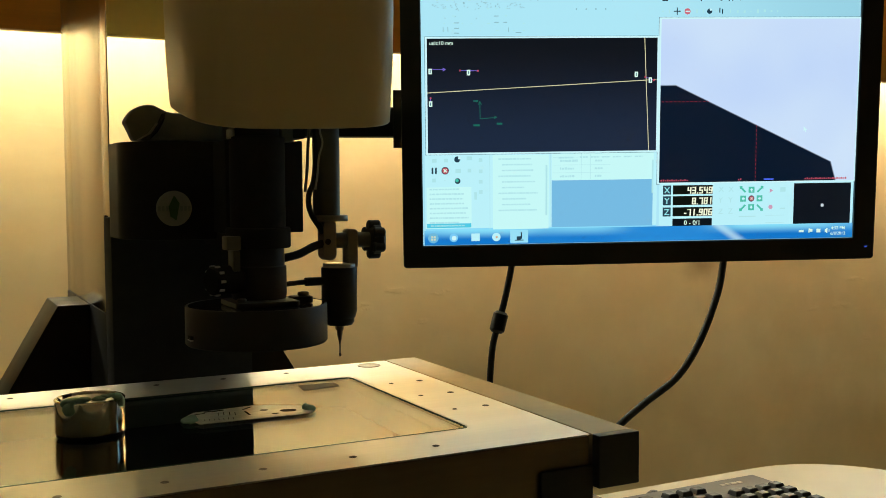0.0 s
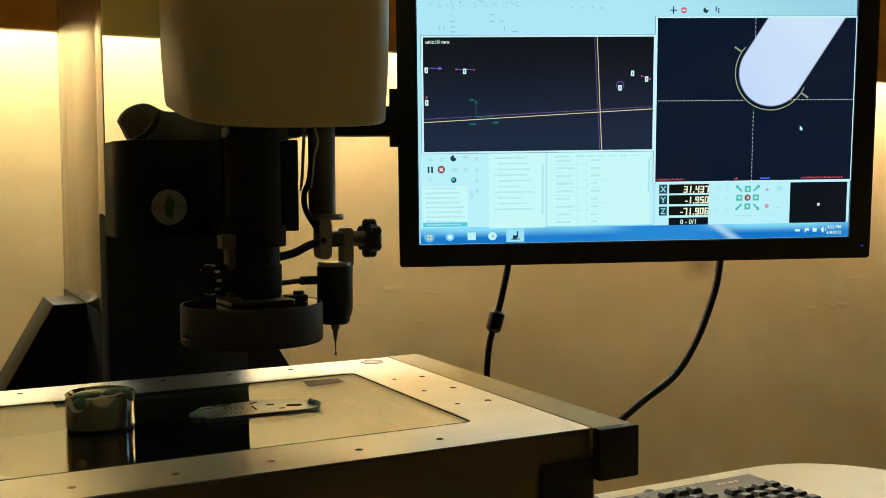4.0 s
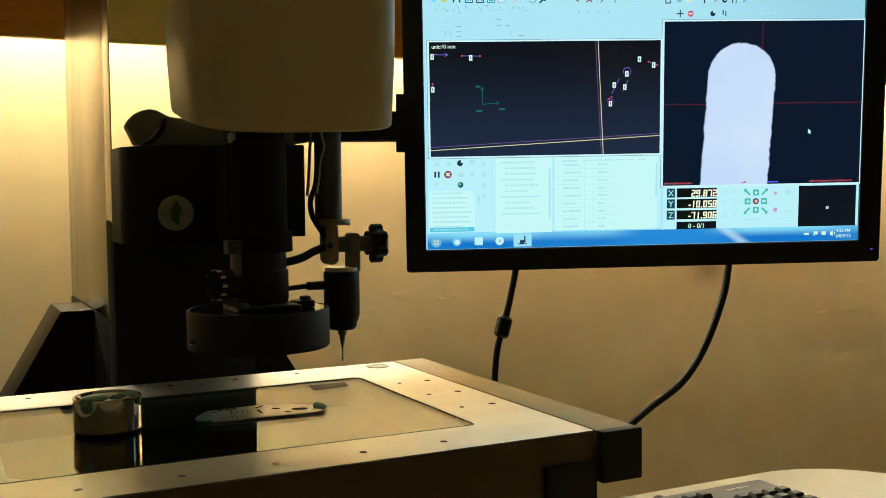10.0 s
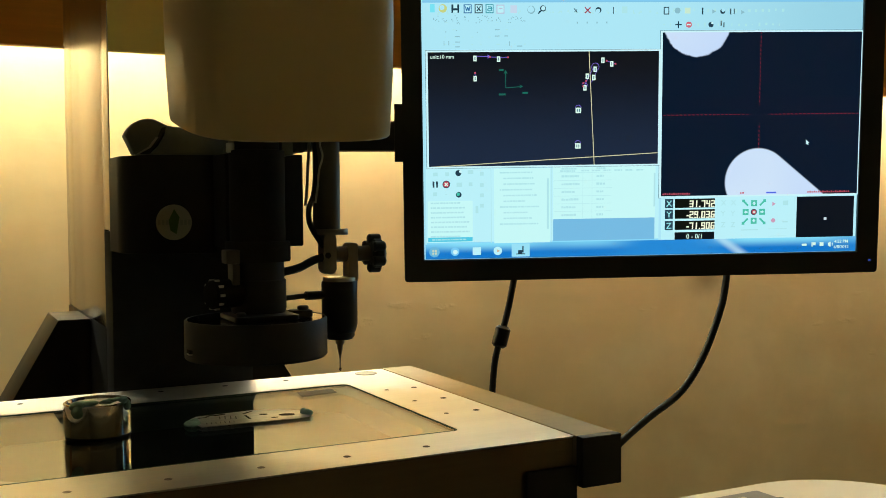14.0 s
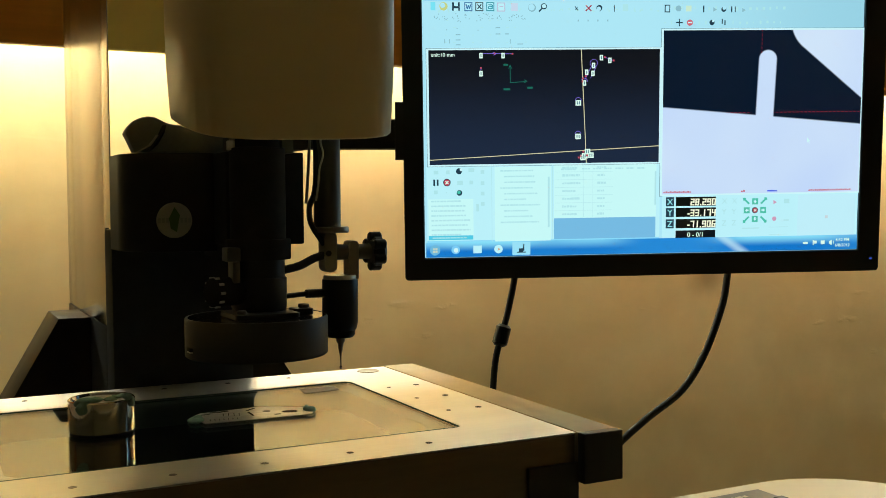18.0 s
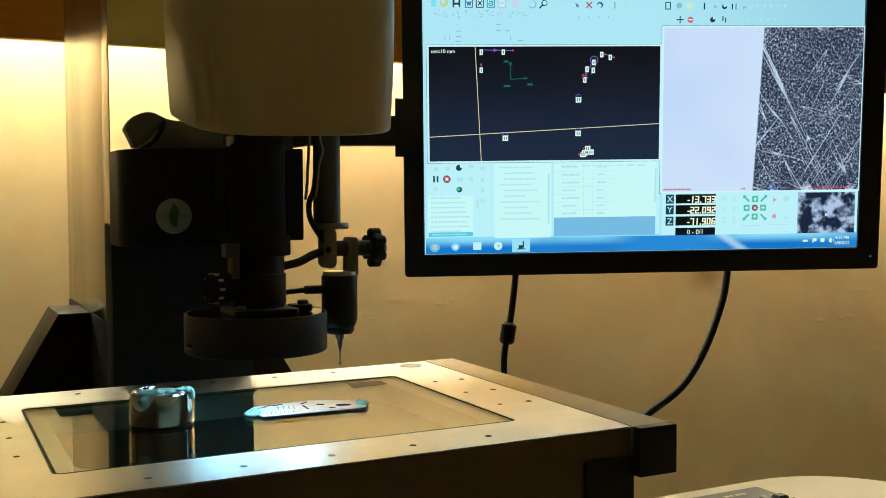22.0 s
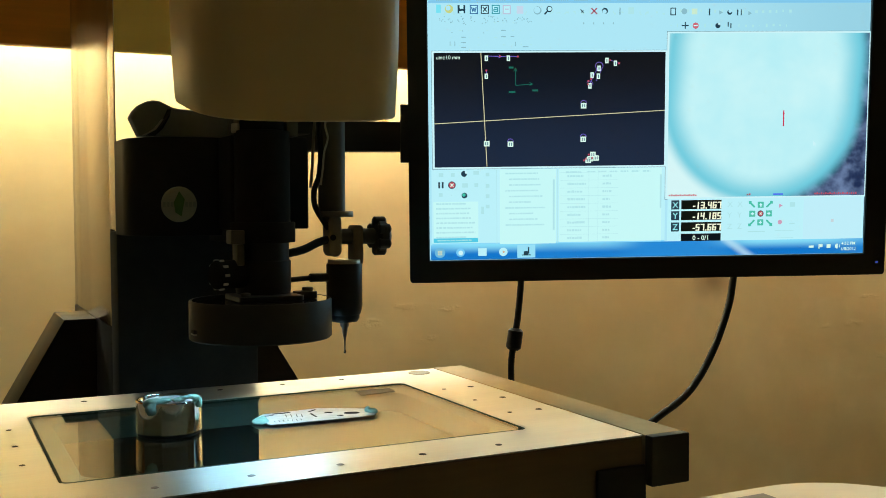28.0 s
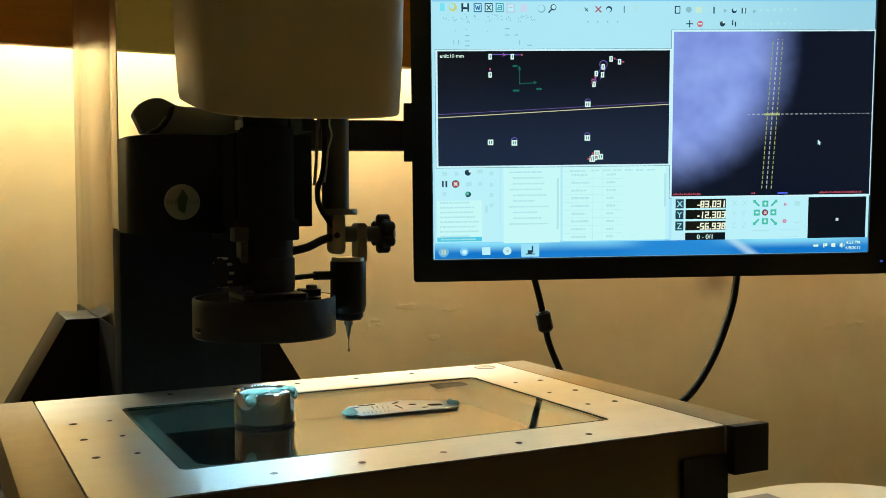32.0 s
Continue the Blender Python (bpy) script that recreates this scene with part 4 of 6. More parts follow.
def view_picture(c):
    """What the microscope sees below its axis."""
    X, Y, Z = stage_place(c, live_point)
    u, w, v = c.split(c.coords())
    k = 1000.0 / 26.7
    x = c.add(X, c.mul(c.sub(u, 0.1071), k))
    y = c.add(Y, c.mul(c.sub(v, 0.0868), k))
    soft = 0.04
    def inside(d, s=soft): return c.sub(1.0, c.step(d, -s, s))
    # outline of the strip
    right = c.sub(c.mul(c.sub(x, 40.5), 0.48), c.sub(9.28, y))
    body = c.low(c.low(inside(c.sub(y, 9.44)), inside(right)), inside(c.sub(c.add(-33.3, c.mul(c.sub(x, 28.3), -0.09)), y)))
    body = c.low(c.low(body, inside(c.sub(c.add(-13.75, c.mul(c.add(y, 22.1), 0.05)), x))), inside(c.sub(x, c.add(46.95, c.mul(c.sub(y, 5.5), -0.3)))))
    wob = c.mul(c.sub(c.noise(c.join(x, y), 2.5, 3.0), 0.5), 0.16)
    holes = 0.0
    for s in ((36.72, 6.2, 32.15, -0.85, 1.34), (29.04, -9.03, 28.25, -23.1, 1.38), (30.84, -29.52, 33.58, -31.79, 1.35), (28.55, -31.06, 28.35, -36.0, 0.36)):
        rough = wob if s[1] == -9.03 else 0.0
        holes = c.high(inside(c.add(c.capsule(x, y, *s), rough)), holes)
    body = c.mul(body, c.sub(1.0, holes))
    # scratched metal
    lines = 0.0
    for ang, sc, wide in ((0.5, 1.0, 0.007), (1.25, 1.3, 0.006), (-0.6, 0.9, 0.006), (1.9, 0.6, 0.006), (2.6, 1.1, 0.005)):
        a, b = c.add(c.mul(x, math.cos(ang)), c.mul(y, math.sin(ang))), c.sub(c.mul(y, math.cos(ang)), c.mul(x, math.sin(ang)))
        n = c.noise(c.join(c.mul(a, 1.6 * sc), c.mul(b, 0.06 * sc), ang * 7.0), 1.0, 1.0)
        keep = c.step(c.noise(c.join(c.mul(a, 0.5), c.mul(b, 0.22), ang * 3.0), 1.0, 1.0), 0.36, 0.50)
        lines = c.high(lines, c.mul(keep, c.sub(1.0, c.step(c.size(c.sub(n, 0.5)), 0.0, wide))))
    grit = c.step(c.noise(c.join(x, c.mul(y, 0.8)), 12.0, 4.0, 0.8), 0.50, 0.62)
    blotch = c.step(c.noise(c.join(x, y), 0.9, 2.0), 0.35, 0.65)
    metal = c.mix(c.low(1.0, c.add(c.mul(lines, 0.8), c.mul(grit, c.add(0.55, c.mul(blotch, 0.5))))), (0.004, 0.012, 0.045, 1), (0.62, 0.78, 0.98, 1))
    letters = 0.0
    rim = 0.0
    for lx, gap in ((-7.28, 0.0), (-3.55, 1.0), (0.75, 1.0)):
        dx, dy = c.sub(x, lx), c.sub(y, -23.3)
        d = c.sub(c.size(c.sub(c.op("SQRT", c.add(c.mul(dx, dx), c.mul(c.mul(dy, dy), 0.75))), 1.03)), 0.46)
        if gap:
            d = c.high(d, c.low(c.sub(dx, 0.35), c.sub(0.52, c.size(c.add(dy, 0.05)))))
        letters = c.high(letters, inside(d))
        rim = c.high(rim, inside(c.sub(c.size(c.add(d, 0.02)), 0.035)))
    metal = c.mix(letters, metal, (0.70, 0.84, 1.0, 1))
    metal = c.mix(rim, metal, (0.01, 0.02, 0.05, 1))
    metal = c.mix(c.step(Z, -70.5, -64.0), metal, c.mix(c.step(c.noise(c.join(x, y), 1.3, 3.0), 0.35, 0.7), (0.015, 0.03, 0.09, 1), (0.16, 0.24, 0.42, 1)))
    part_colour = c.mix(c.step(x, 9.0, 22.0), metal, (0.002, 0.009, 0.024, 1))
    glow = c.mix(c.noise(c.join(x, y), 0.25, 1.0), (0.50, 0.66, 1.0, 1), (0.72, 0.88, 1.0, 1))
    glow = c.mix(c.step(Z, -67.0, -61.0), glow, (0.70, 0.97, 0.98, 1))
    pic = c.mix(body, glow, part_colour)
    # putty above the strip's end, out of focus
    d = c.capsule(x, y, -13.65, -13.6, -13.5, -11.8, 4.1)
    haze = c.mix(c.noise(c.join(x, y), 0.5, 3.0), (0.40, 0.86, 0.95, 1), (0.70, 1.0, 1.0, 1))
    pic = c.mix(inside(d, 0.3), pic, c.mix(c.step(d, -1.3, -0.1), haze, (0.16, 0.62, 0.76, 1)))
    # ring gauge
    d = c.capsule(x, y, -81.9, -9.9, -81.9, -9.4, 4.7)
    ring = c.mix(inside(c.add(d, c.mul(c.sub(c.noise(c.join(x, y), 1.6, 3.0), 0.5), 0.35)), 1.2), (0.004, 0.008, 0.020, 1), c.mix(c.noise(c.join(x, y), 0.7, 2.0), (0.13, 0.20, 0.62, 1), (0.36, 0.50, 1.0, 1)))
    pic = c.mix(inside(c.capsule(x, y, -76.4, -4.0, -76.4, -3.0, 20.0), 0.9), pic, ring)
    # smeared picture while the stage rushes over the plain part
    rush = c.mul(c.step(X, 0.5, 1.5), c.sub(1.0, c.step(X, 24.0, 27.0)))
    streak = c.noise(c.join(c.mul(u, 10.0), c.add(c.mul(v, 150.0), c.mul(u, 25.0))), 1.0, 3.0)
    smear = c.mix(c.step(c.add(c.sub(0.112, v), c.mul(streak, 0.05)), 0.0, 0.055), c.mix(c.step(streak, 0.3, 0.7), (0.075, 0.10, 0.22, 1), (0.27, 0.32, 0.50, 1)), (0.58, 0.72, 0.96, 1))
    pic = c.mix(rush, pic, smear)
    # found edges, drawn as thin arcs round the slot's ends and as a line along its side
    def close(a, cx, cy, r):
        dx, dy = c.sub(a[0], cx), c.sub(a[1], cy)
        return c.less(c.add(c.mul(dx, dx), c.mul(dy, dy)), r * r)
    found = 0.0
    for cx, cy, r, ax, ay in ((36.72, 6.2, 1.34, 0.55, 0.84), (32.15, -0.85, 1.34, -0.55, -0.84), (28.25, -23.1, 1.38, -0.05, -1.0), (30.84, -29.52, 1.35, -0.77, 0.64)):
        dx, dy = c.sub(x, cx), c.sub(y, cy)
        d = c.size(c.sub(c.op("SQRT", c.add(c.mul(dx, dx), c.mul(dy, dy))), r + 0.16))
        ahead = c.more(c.add(c.mul(dx, ax), c.mul(dy, ay)), -0.25)
        found = c.high(found, c.mul(c.low(c.less(d, 0.022), ahead), close((X, Y), cx, cy, 1.6)))
        tick = c.mul(c.less(c.size(c.add(c.mul(dx, ax), c.mul(dy, ay))), 0.035), c.less(c.size(c.sub(c.size(c.sub(c.mul(dy, ax), c.mul(dx, ay))), r + 0.35)), 0.18))
        if cx < 36.0:
            found = c.high(found, c.mul(tick, close((X, Y), cx, cy, 1.6)))
    side = c.add(c.mul(c.sub(x, 36.72), 0.839), c.mul(c.sub(y, 6.2), -0.544))
    along = c.add(c.mul(c.sub(x, 36.166), 0.544), c.mul(c.sub(y, 2.831), 0.839))
    found = c.high(found, c.mul(c.mul(c.less(c.size(c.sub(side, 1.52)), 0.035), c.less(c.size(along), 2.1)), close((X, Y), 36.1, 2.84, 0.4)))
    pic = c.mix(c.mul(found, 0.8), pic, (0.40, 0.44, 0.30, 1))
    # cross hair, dashed
    du, dv = c.size(c.sub(u, 0.1071)), c.size(c.sub(v, 0.0868))
    dash = c.low(c.more(c.op("FRACT", c.mul(c.add(u, v), 220.0)), 0.4), c.more(c.high(du, dv), 0.010))
    keep = c.low(dash, c.less(c.low(du, dv), 0.0004))
    white = c.mul(c.mul(c.more(X, 31.2), c.less(X, 33.8)), c.more(Y, -2.3))
    tint = c.mix(white, (0.27, 0.02, 0.04, 1), (0.55, 0.62, 0.62, 1))
    tint = c.mix(c.less(X, 9.0), tint, c.mix(0.6, pic, (0.06, 0.22, 0.30, 1)))
    still = c.sub(1.0, rush)
    pic = c.mix(c.mul(still, c.mul(keep, c.mul(c.step(body, 0.4, 0.9), c.more(c.add(X, c.mul(c.step(Z, -71.5, -71.0), -99.0)), -60.0)))), pic, tint)
    # arrow while the head rises
    rise = c.mul(c.mul(c.more(Z, -70.4), c.more(X, -14.2)), c.less(Y, -14.145))
    au, av = c.size(c.sub(u, 0.1262)), c.sub(v, 0.0838)
    arrow = c.low(c.less(au, c.high(0.0006, c.mul(c.sub(0.0085, av), 0.28))), c.less(c.size(av), 0.0085))
    arrow = c.low(arrow, c.low(1.0, c.add(c.less(au, 0.0007), c.more(av, 0.0045))))
    pic = c.mix(c.mul(rise, arrow), pic, (0.66, 0.05, 0.10, 1))
    # search lines on the ring gauge
    at_ring = c.less(X, -74.0)
    lean = c.sub(c.sub(u, 0.1085), c.mul(c.sub(v, 0.0868), 0.055))
    tall = c.less(c.size(c.sub(v, 0.086)), 0.080)
    beat = c.more(c.op("FRACT", c.mul(v, 190.0)), 0.35)
    pair = c.mul(tall, c.mul(beat, c.less(c.size(c.sub(c.size(lean), 0.0052)), 0.0005)))
    knot = c.mul(c.less(c.size(lean), 0.0085), c.less(dv, 0.0013))
    pic = c.mix(c.mul(at_ring, c.high(pair, knot)), pic, (0.38, 0.45, 0.15, 1))
    axis = c.high(c.mul(c.more(u, 0.082), c.mul(c.less(dv, 0.0005), c.more(c.op("FRACT", c.mul(u, 190.0)), 0.4))), c.mul(c.mul(beat, tall), c.less(c.size(lean), 0.0006)))
    return c.mix(c.mul(at_ring, c.mul(axis, 0.7)), pic, (0.55, 0.64, 0.66, 1))


def plot_picture(c):
    """Dark plot with the crossed lines at the stage's place."""
    X, Y, Z = stage_place(c)
    u, w, v = c.split(c.coords())
    u, v = c.mul(u, 1000.0), c.mul(v, 1000.0)
    pic = c.mix(c.step(v, 0.0, 119.0), (0.013, 0.024, 0.052, 1), (0.005, 0.007, 0.011, 1))
    for gap, colour in ((0.42, (0.66, 0.64, 0.38, 1)),):
        near = c.step(Y, -11.6, -11.2)
        line_u = c.add(c.mul(c.sub(1.0, near), c.add(89.3, c.mul(X, 2.69))), c.mul(near, c.add(66.1, c.mul(X, 3.9))))
        line_v = c.add(c.mul(c.sub(1.0, near), c.add(c.add(86.6, c.mul(c.step(X, 20.0, 26.0), c.add(-24.0, c.add(c.mul(c.step(c.mul(Y, -1.0), 24.0, 28.0), 15.7), c.mul(c.step(c.mul(Y, -1.0), 30.5, 32.5), 16.0))))), c.mul(Y, 2.56))), c.mul(near, c.add(41.3, c.mul(Y, 3.0))))
        d1 = c.size(c.add(c.sub(u, line_u), c.mul(c.sub(v, 50.0), 0.050)))
        d2 = c.size(c.sub(c.sub(v, line_v), c.mul(c.sub(u, 89.3), 0.050)))
        d3 = c.size(c.add(c.add(c.sub(u, line_u), 2.4), c.mul(c.sub(v, 50.0), 0.056)))
        d4 = c.size(c.sub(c.sub(v, c.add(line_v, 3.0)), c.mul(c.sub(u, 89.3), 0.046)))
        shown = c.low(1.0, c.add(c.add(c.mul(c.less(X, 31.6), c.more(X, 28.9)), c.less(X, -15.0)), c.mul(c.more(X, 0.5), c.less(X, 27.0))))
        dots = c.more(c.op("FRACT", c.mul(c.add(u, v), 0.42)), 0.35)
        pic = c.mix(c.mul(shown, c.mul(dots, c.less(c.low(d3, d4), 0.35))), pic, (0.20, 0.13, 0.42, 1))
        pic = c.mix(c.less(c.low(d1, d2), gap), pic, colour)
    return pic


def readout_picture(which):
    def build(c):
        value = c.op("ROUND", c.mul(stage_place(c)[which], 1000.0))
        u, w, v = c.split(c.coords())
        u, v = c.mul(u, 1000.0), c.mul(v, 1000.0)
        u = c.sub(u, c.mul(v, 0.06))
        edge = 44.4 - 3 * 5.25                          # right side of the point
        before = c.less(u, edge - 1.3)
        cell = c.mul(c.sub(c.add(u, c.mul(before, 2.6)), 44.4 - 5 * 5.25), 1 / 5.25)   # tens, units, three decimals
        n = c.op("FLOOR", cell)
        f = c.mul(c.op("FRACT", cell), 5.25)
        number = c.size(value)
        power = c.op("POWER", 10.0, c.sub(4.0, n))
        whole = c.op("FLOOR", c.add(c.op("DIVIDE", number, power), 0.0005))
        digit = c.sub(whole, c.mul(c.op("FLOOR", c.add(c.mul(whole, 0.1), 0.005)), 10.0))
        stroke, wide, tall, base = 1.25, 4.75, 7.4, 0.5
        g = c.sub(v, base)
        def bar(x0, x1, y0, y1):
            return c.low(c.low(c.more(f, x0), c.less(f, x1)), c.low(c.more(g, y0), c.less(g, y1)))
        half = tall / 2
        segs = ((bar(0.3, wide, tall - stroke, tall), (1, 4)), (bar(wide - stroke * 1.2, wide, half, tall), (5, 6)), (bar(wide - stroke * 1.2, wide, 0, half), (2,)),
                (bar(0.3, wide, 0, stroke), (1, 4, 7)), (bar(0.3, 0.3 + stroke * 1.2, 0, half), (1, 3, 4, 5, 7, 9)), (bar(0.3, 0.3 + stroke * 1.2, half, tall), (1, 2, 3, 7)),
                (bar(0.3, wide, half - stroke / 2, half + stroke / 2), (0, 1, 7)))
        on = 0.0
        for shape, off in segs:
            shown = shape
            for k in off:
                shown = c.mul(shown, c.more(c.size(c.sub(digit, float(k))), 0.5))
            on = c.high(on, shown)
        on = c.mul(on, c.mul(c.more(n, -0.5), c.less(n, 4.5)))
        on = c.mul(on, c.low(1.0, c.add(c.more(n, 0.5), c.more(number, 9999.5))))
        on = c.mul(on, c.high(c.less(u, edge - 2.6), c.more(u, edge)))
        # the figure one is a single bar with a flag, the seven leans
        one = c.mul(c.less(c.size(c.sub(digit, 1.0)), 0.5), c.low(c.less(c.size(c.sub(f, 2.9)), 0.75), c.low(c.more(g, 0.0), c.less(g, tall))))
        one = c.mul(one, c.mul(c.mul(c.more(n, -0.5), c.less(n, 4.5)), c.mul(c.high(c.less(u, edge - 2.6), c.more(u, edge)), c.low(1.0, c.add(c.more(n, 0.5), c.more(number, 9999.5))))))
        on = c.high(c.mul(on, c.more(c.size(c.sub(digit, 1.0)), 0.5)), one)
        point = c.low(c.less(c.size(c.sub(u, edge - 1.3)), 0.75), c.low(c.more(g, -0.1), c.less(g, 1.4)))
        left = c.add(44.4 - 5 * 5.25 - 2.6 - 1.6, c.mul(c.less(number, 9999.5), 5.25))
        minus = c.mul(c.less(value, -0.5), c.low(c.less(c.size(c.sub(u, left)), 1.4), c.less(c.size(c.sub(g, 2.6)), 0.65)))
        return c.mix(c.high(on, c.high(point, minus)), (0.004, 0.006, 0.004, 1), (0.95, 0.98, 0.74, 1))
    return build


PLOTTED, SLIDING = [], []


def build_monitor():
    rng = random.Random(4)
    # case
    bezel = frame_plate(round_rect(-0.0215, SW + 0.0235, -0.0235, SH + 0.0215, 0.004), round_rect(-0.0012, SW + 0.0012, -0.0012, SH + 0.0012, 0.001), 0.0, 0.016, 0.0012)
    bezel.transform(Matrix(((1, 0, 0, 0), (0, 0, -1, 0.0125), (0, 1, 0, 0), (0, 0, 0, 1))))
    part("bezel", bezel, PLASTIC, monitor, "glossy black bezel", 30)
    part("back_shell", block(-0.021, SW + 0.023, 0.0128, 0.050, -0.023, SH + 0.021, 0.006), MATT_BLACK, monitor, "black back shell")
    part("back_box", block(0.09, SW - 0.09, 0.0502, 0.072, 0.02, SH - 0.05, 0.006), MATT_BLACK, monitor)
    bm = bmesh.new()
    line_quad(bm, (488.0, -11.0), (491.0, -11.0), 1.6, 0)
    bm.transform(Matrix.Translation((0, -0.0039, 0)))
    part("power_light", bm, lit("blue_power_light", 0.05, 0.10, 0.8), monitor, "small blue power light", 0)
    # viewing-angle falloff put into the colour: dimmer towards the right
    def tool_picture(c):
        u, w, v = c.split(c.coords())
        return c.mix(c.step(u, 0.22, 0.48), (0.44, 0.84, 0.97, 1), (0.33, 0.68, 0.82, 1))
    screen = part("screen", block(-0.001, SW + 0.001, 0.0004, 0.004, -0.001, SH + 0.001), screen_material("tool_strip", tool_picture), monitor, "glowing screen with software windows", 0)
    # windows
    sheet("title_strip", [(0, 268.5, 474, 296.5)], 1, lit("title_blue", 0.30, 0.62, 0.90), screen)
    def win(name, u0, v0, u1, v1):
        sheet("window_edge", [(u0 - 2.6, v0 - 2.2, u1 + 2.2, v1 + 2.2)], 1, UI_SHADE, screen)
        sheet("window_edge", [(u0 - 2.2, v0 - 1.8, u1 + 1.8, v1 + 1.8)], 2, UI_EDGE, screen)
    win("plot", 5.0, 98.0, 251.5, 217.5)
    placed("plot_window", 5.0, 98.0, 251.5, 217.5, 3, screen_material("plot_picture", plot_picture), screen, "dark plot window with crossed yellow lines")
    sheet("lower_panel", [(1.5, 8.0, 253.5, 96.0)], 0.3, UI_PALE, screen, "pale program panel")
    win("view", 255.5, 62.8, 474.0, 236.8)
    placed("view_window", 255.5, 62.8, 474.0, 236.8, 3, screen_material("view_picture", view_picture), screen, "microscope picture of the workpiece")
    sheet("readout_panel", [(256.0, 8.0, 474.0, 61.2)], 3, UI_PALE, screen, "pale readout panel")
    # lower left panel
    sheet("list_window", [(3, 17.5, 51, 61.5)], 4, UI_WHITE, screen)
    sheet("tree_window", [(74, 13, 134.5, 95)], 4, UI_WHITE, screen)
    sheet("blue_area", [(138, 16.5, 249, 94.8)], 0.5, UI_BLUE, screen)
    bm = bmesh.new()
    quad(bm, 0, 0, 111.5, 78.0, 0)
    for f in bm.faces:
        f.tag = True
    for k in range(9):
        for a, w in ((9, rng.uniform(14, 21)), (47, rng.uniform(7, 10))):
            u = a
            while u < a + w:
                n = min(rng.uniform(1.2, 3.2), a + w - u)
                quad(bm, u, 3.2 + 8.3 * k, u + n, 5.0 + 8.3 * k + rng.uniform(0, 0.6), 0.4)
                u += n + rng.uniform(0.4, 0.8)
        quad(bm, 1.0, 8.0 + 8.3 * k, 64.0, 8.3 + 8.3 * k, 0.4)
    for a in (32.0, 42.0):
        quad(bm, a, 0.5, a + 0.35, 77.5, 0.4)
    for f in bm.faces:
        f.material_index, f.tag = (0 if f.tag else 1), False
    table = part("table_window", bm, UI_WHITE, screen, "white table of values", 0)
    table.data.materials.append(UI_FAINT)
    SLIDING.append(table)
    sheet("table_head", [(138, 88.6, 249.5, 95.4)], 0.9, UI_WHITE, screen)
    sheet("list_bar", [(3, 18.0, 50.6, 22.6)], 5, UI_TEAL, screen)
    rows = [(6, 58.5 - 5.1 * k, 6 + rng.uniform(30, 42), 60.2 - 5.1 * k) for k in range(8)] + [(7, 19.6, 44, 21.0)]
    rows += [(84 if k % 3 else 80, 90 - 6.1 * k, 84 + rng.uniform(16, 40), 91.6 - 6.1 * k) for k in range(10)]
    rows += [(145, 90.5, 162, 92.4)]
    rows += [(168 + 12 * k, 91, 168 + 12 * k + 8.5, 92.6) for k in range(6)]
    words_of = []
    for a, b, c, d in rows:
        u = a
        while u < c:
            w = min(rng.uniform(1.4, 3.6), c - u)
            words_of.append((u, b, u + w, d))
            u += w + rng.uniform(0.4, 0.9)
    tagged(sheet("text_line", words_of, 6, UI_FAINT, screen, "blurred grey lines of writing"), kind="stuff")
    for q in ((70.5, 12, 71.1, 95), (135.8, 12, 136.4, 95)):
        sheet("panel_line", [q], 5, UI_FAINT, screen)
    sheet("panel_shade", [(1.5, 8.0, 253.5, 17.0)], 0.35, lit("panel_shade", 0.34, 0.74, 0.98), screen)
    for q in ((54, 48, 57, 56), (131, 30, 133, 84), (247.2, 52, 249.0, 88)):
        sheet("scroll_bar", [q], 5, UI_FAINT, screen)
    sheet("pause_icon", [(8.5, 76, 10.4, 82.5), (12.2, 76, 14.1, 82.5)], 4, UI_DARK, screen)
    def disc(name, u, v, r, mat, layer, n=20):
        bm = bmesh.new()
        bm.faces.new([bm.verts.new(((u + r * math.cos(2 * math.pi * k / n)) * 0.001, -0.0004 * layer, (v + r * math.sin(2 * math.pi * k / n)) * 0.001)) for k in range(n)])
        return part(name, bm, mat, screen, "", 0)
    def cross(name, u, v, r, w, mat, layer):
        bm = bmesh.new()
        line_quad(bm, (u - r, v - r), (u + r, v + r), w, layer)
        line_quad(bm, (u - r, v + r), (u + r, v - r), w, layer)
        return part(name, bm, mat, screen, "", 0)
    disc("stop_icon", 23.0, 79.2, 4.0, UI_DARK, 4)
    disc("stop_icon", 23.0, 79.2, 3.2, UI_RED, 5)
    cross("stop_cross", 23.0, 79.2, 1.7, 1.1, UI_TEXT, 6)
    disc("eye_icon", 36.0, 91.0, 3.2, UI_DARK, 4)
    disc("eye_icon", 38.2, 92.6, 1.5, UI_EDGE, 5)
    disc("check_icon", 36.2, 68.0, 3.0, UI_DARK, 4)
    disc("check_icon", 35.6, 68.6, 1.8, UI_GREEN, 5)
    for q in ((9, 67, 13, 71), (22, 68, 23.2, 69), (46, 90, 52, 94), (34, 76.5, 40, 81), (47, 77, 51, 81), (9, 88, 14, 92), (22, 88, 26, 92), (59, 88, 63, 92), (59, 76, 63, 80), (59, 65, 63, 69), (59, 54, 63, 58)):
        sheet("faint_icon", [q], 4, UI_FAINT, screen)
    # labels, features and axes of the plot, in its first scale and in its last
    def stroke(bm, lines, arcs, index, w=0.6):
        for p, q in lines:
            line_quad(bm, p, q, w, 0)
        for cu, cv, r, n in arcs:
            for k in range(n):
                a0, a1 = 2 * math.pi * k / 20, 2 * math.pi * (k + 1) / 20
                line_quad(bm, (cu + r * math.cos(a0), cv + r * math.sin(a0)), (cu + r * math.cos(a1), cv + r * math.sin(a1)), w, 0)
        bm.faces.ensure_lookup_table()
        for f in bm.faces:
            if not f.tag:
                f.material_index, f.tag = index, True
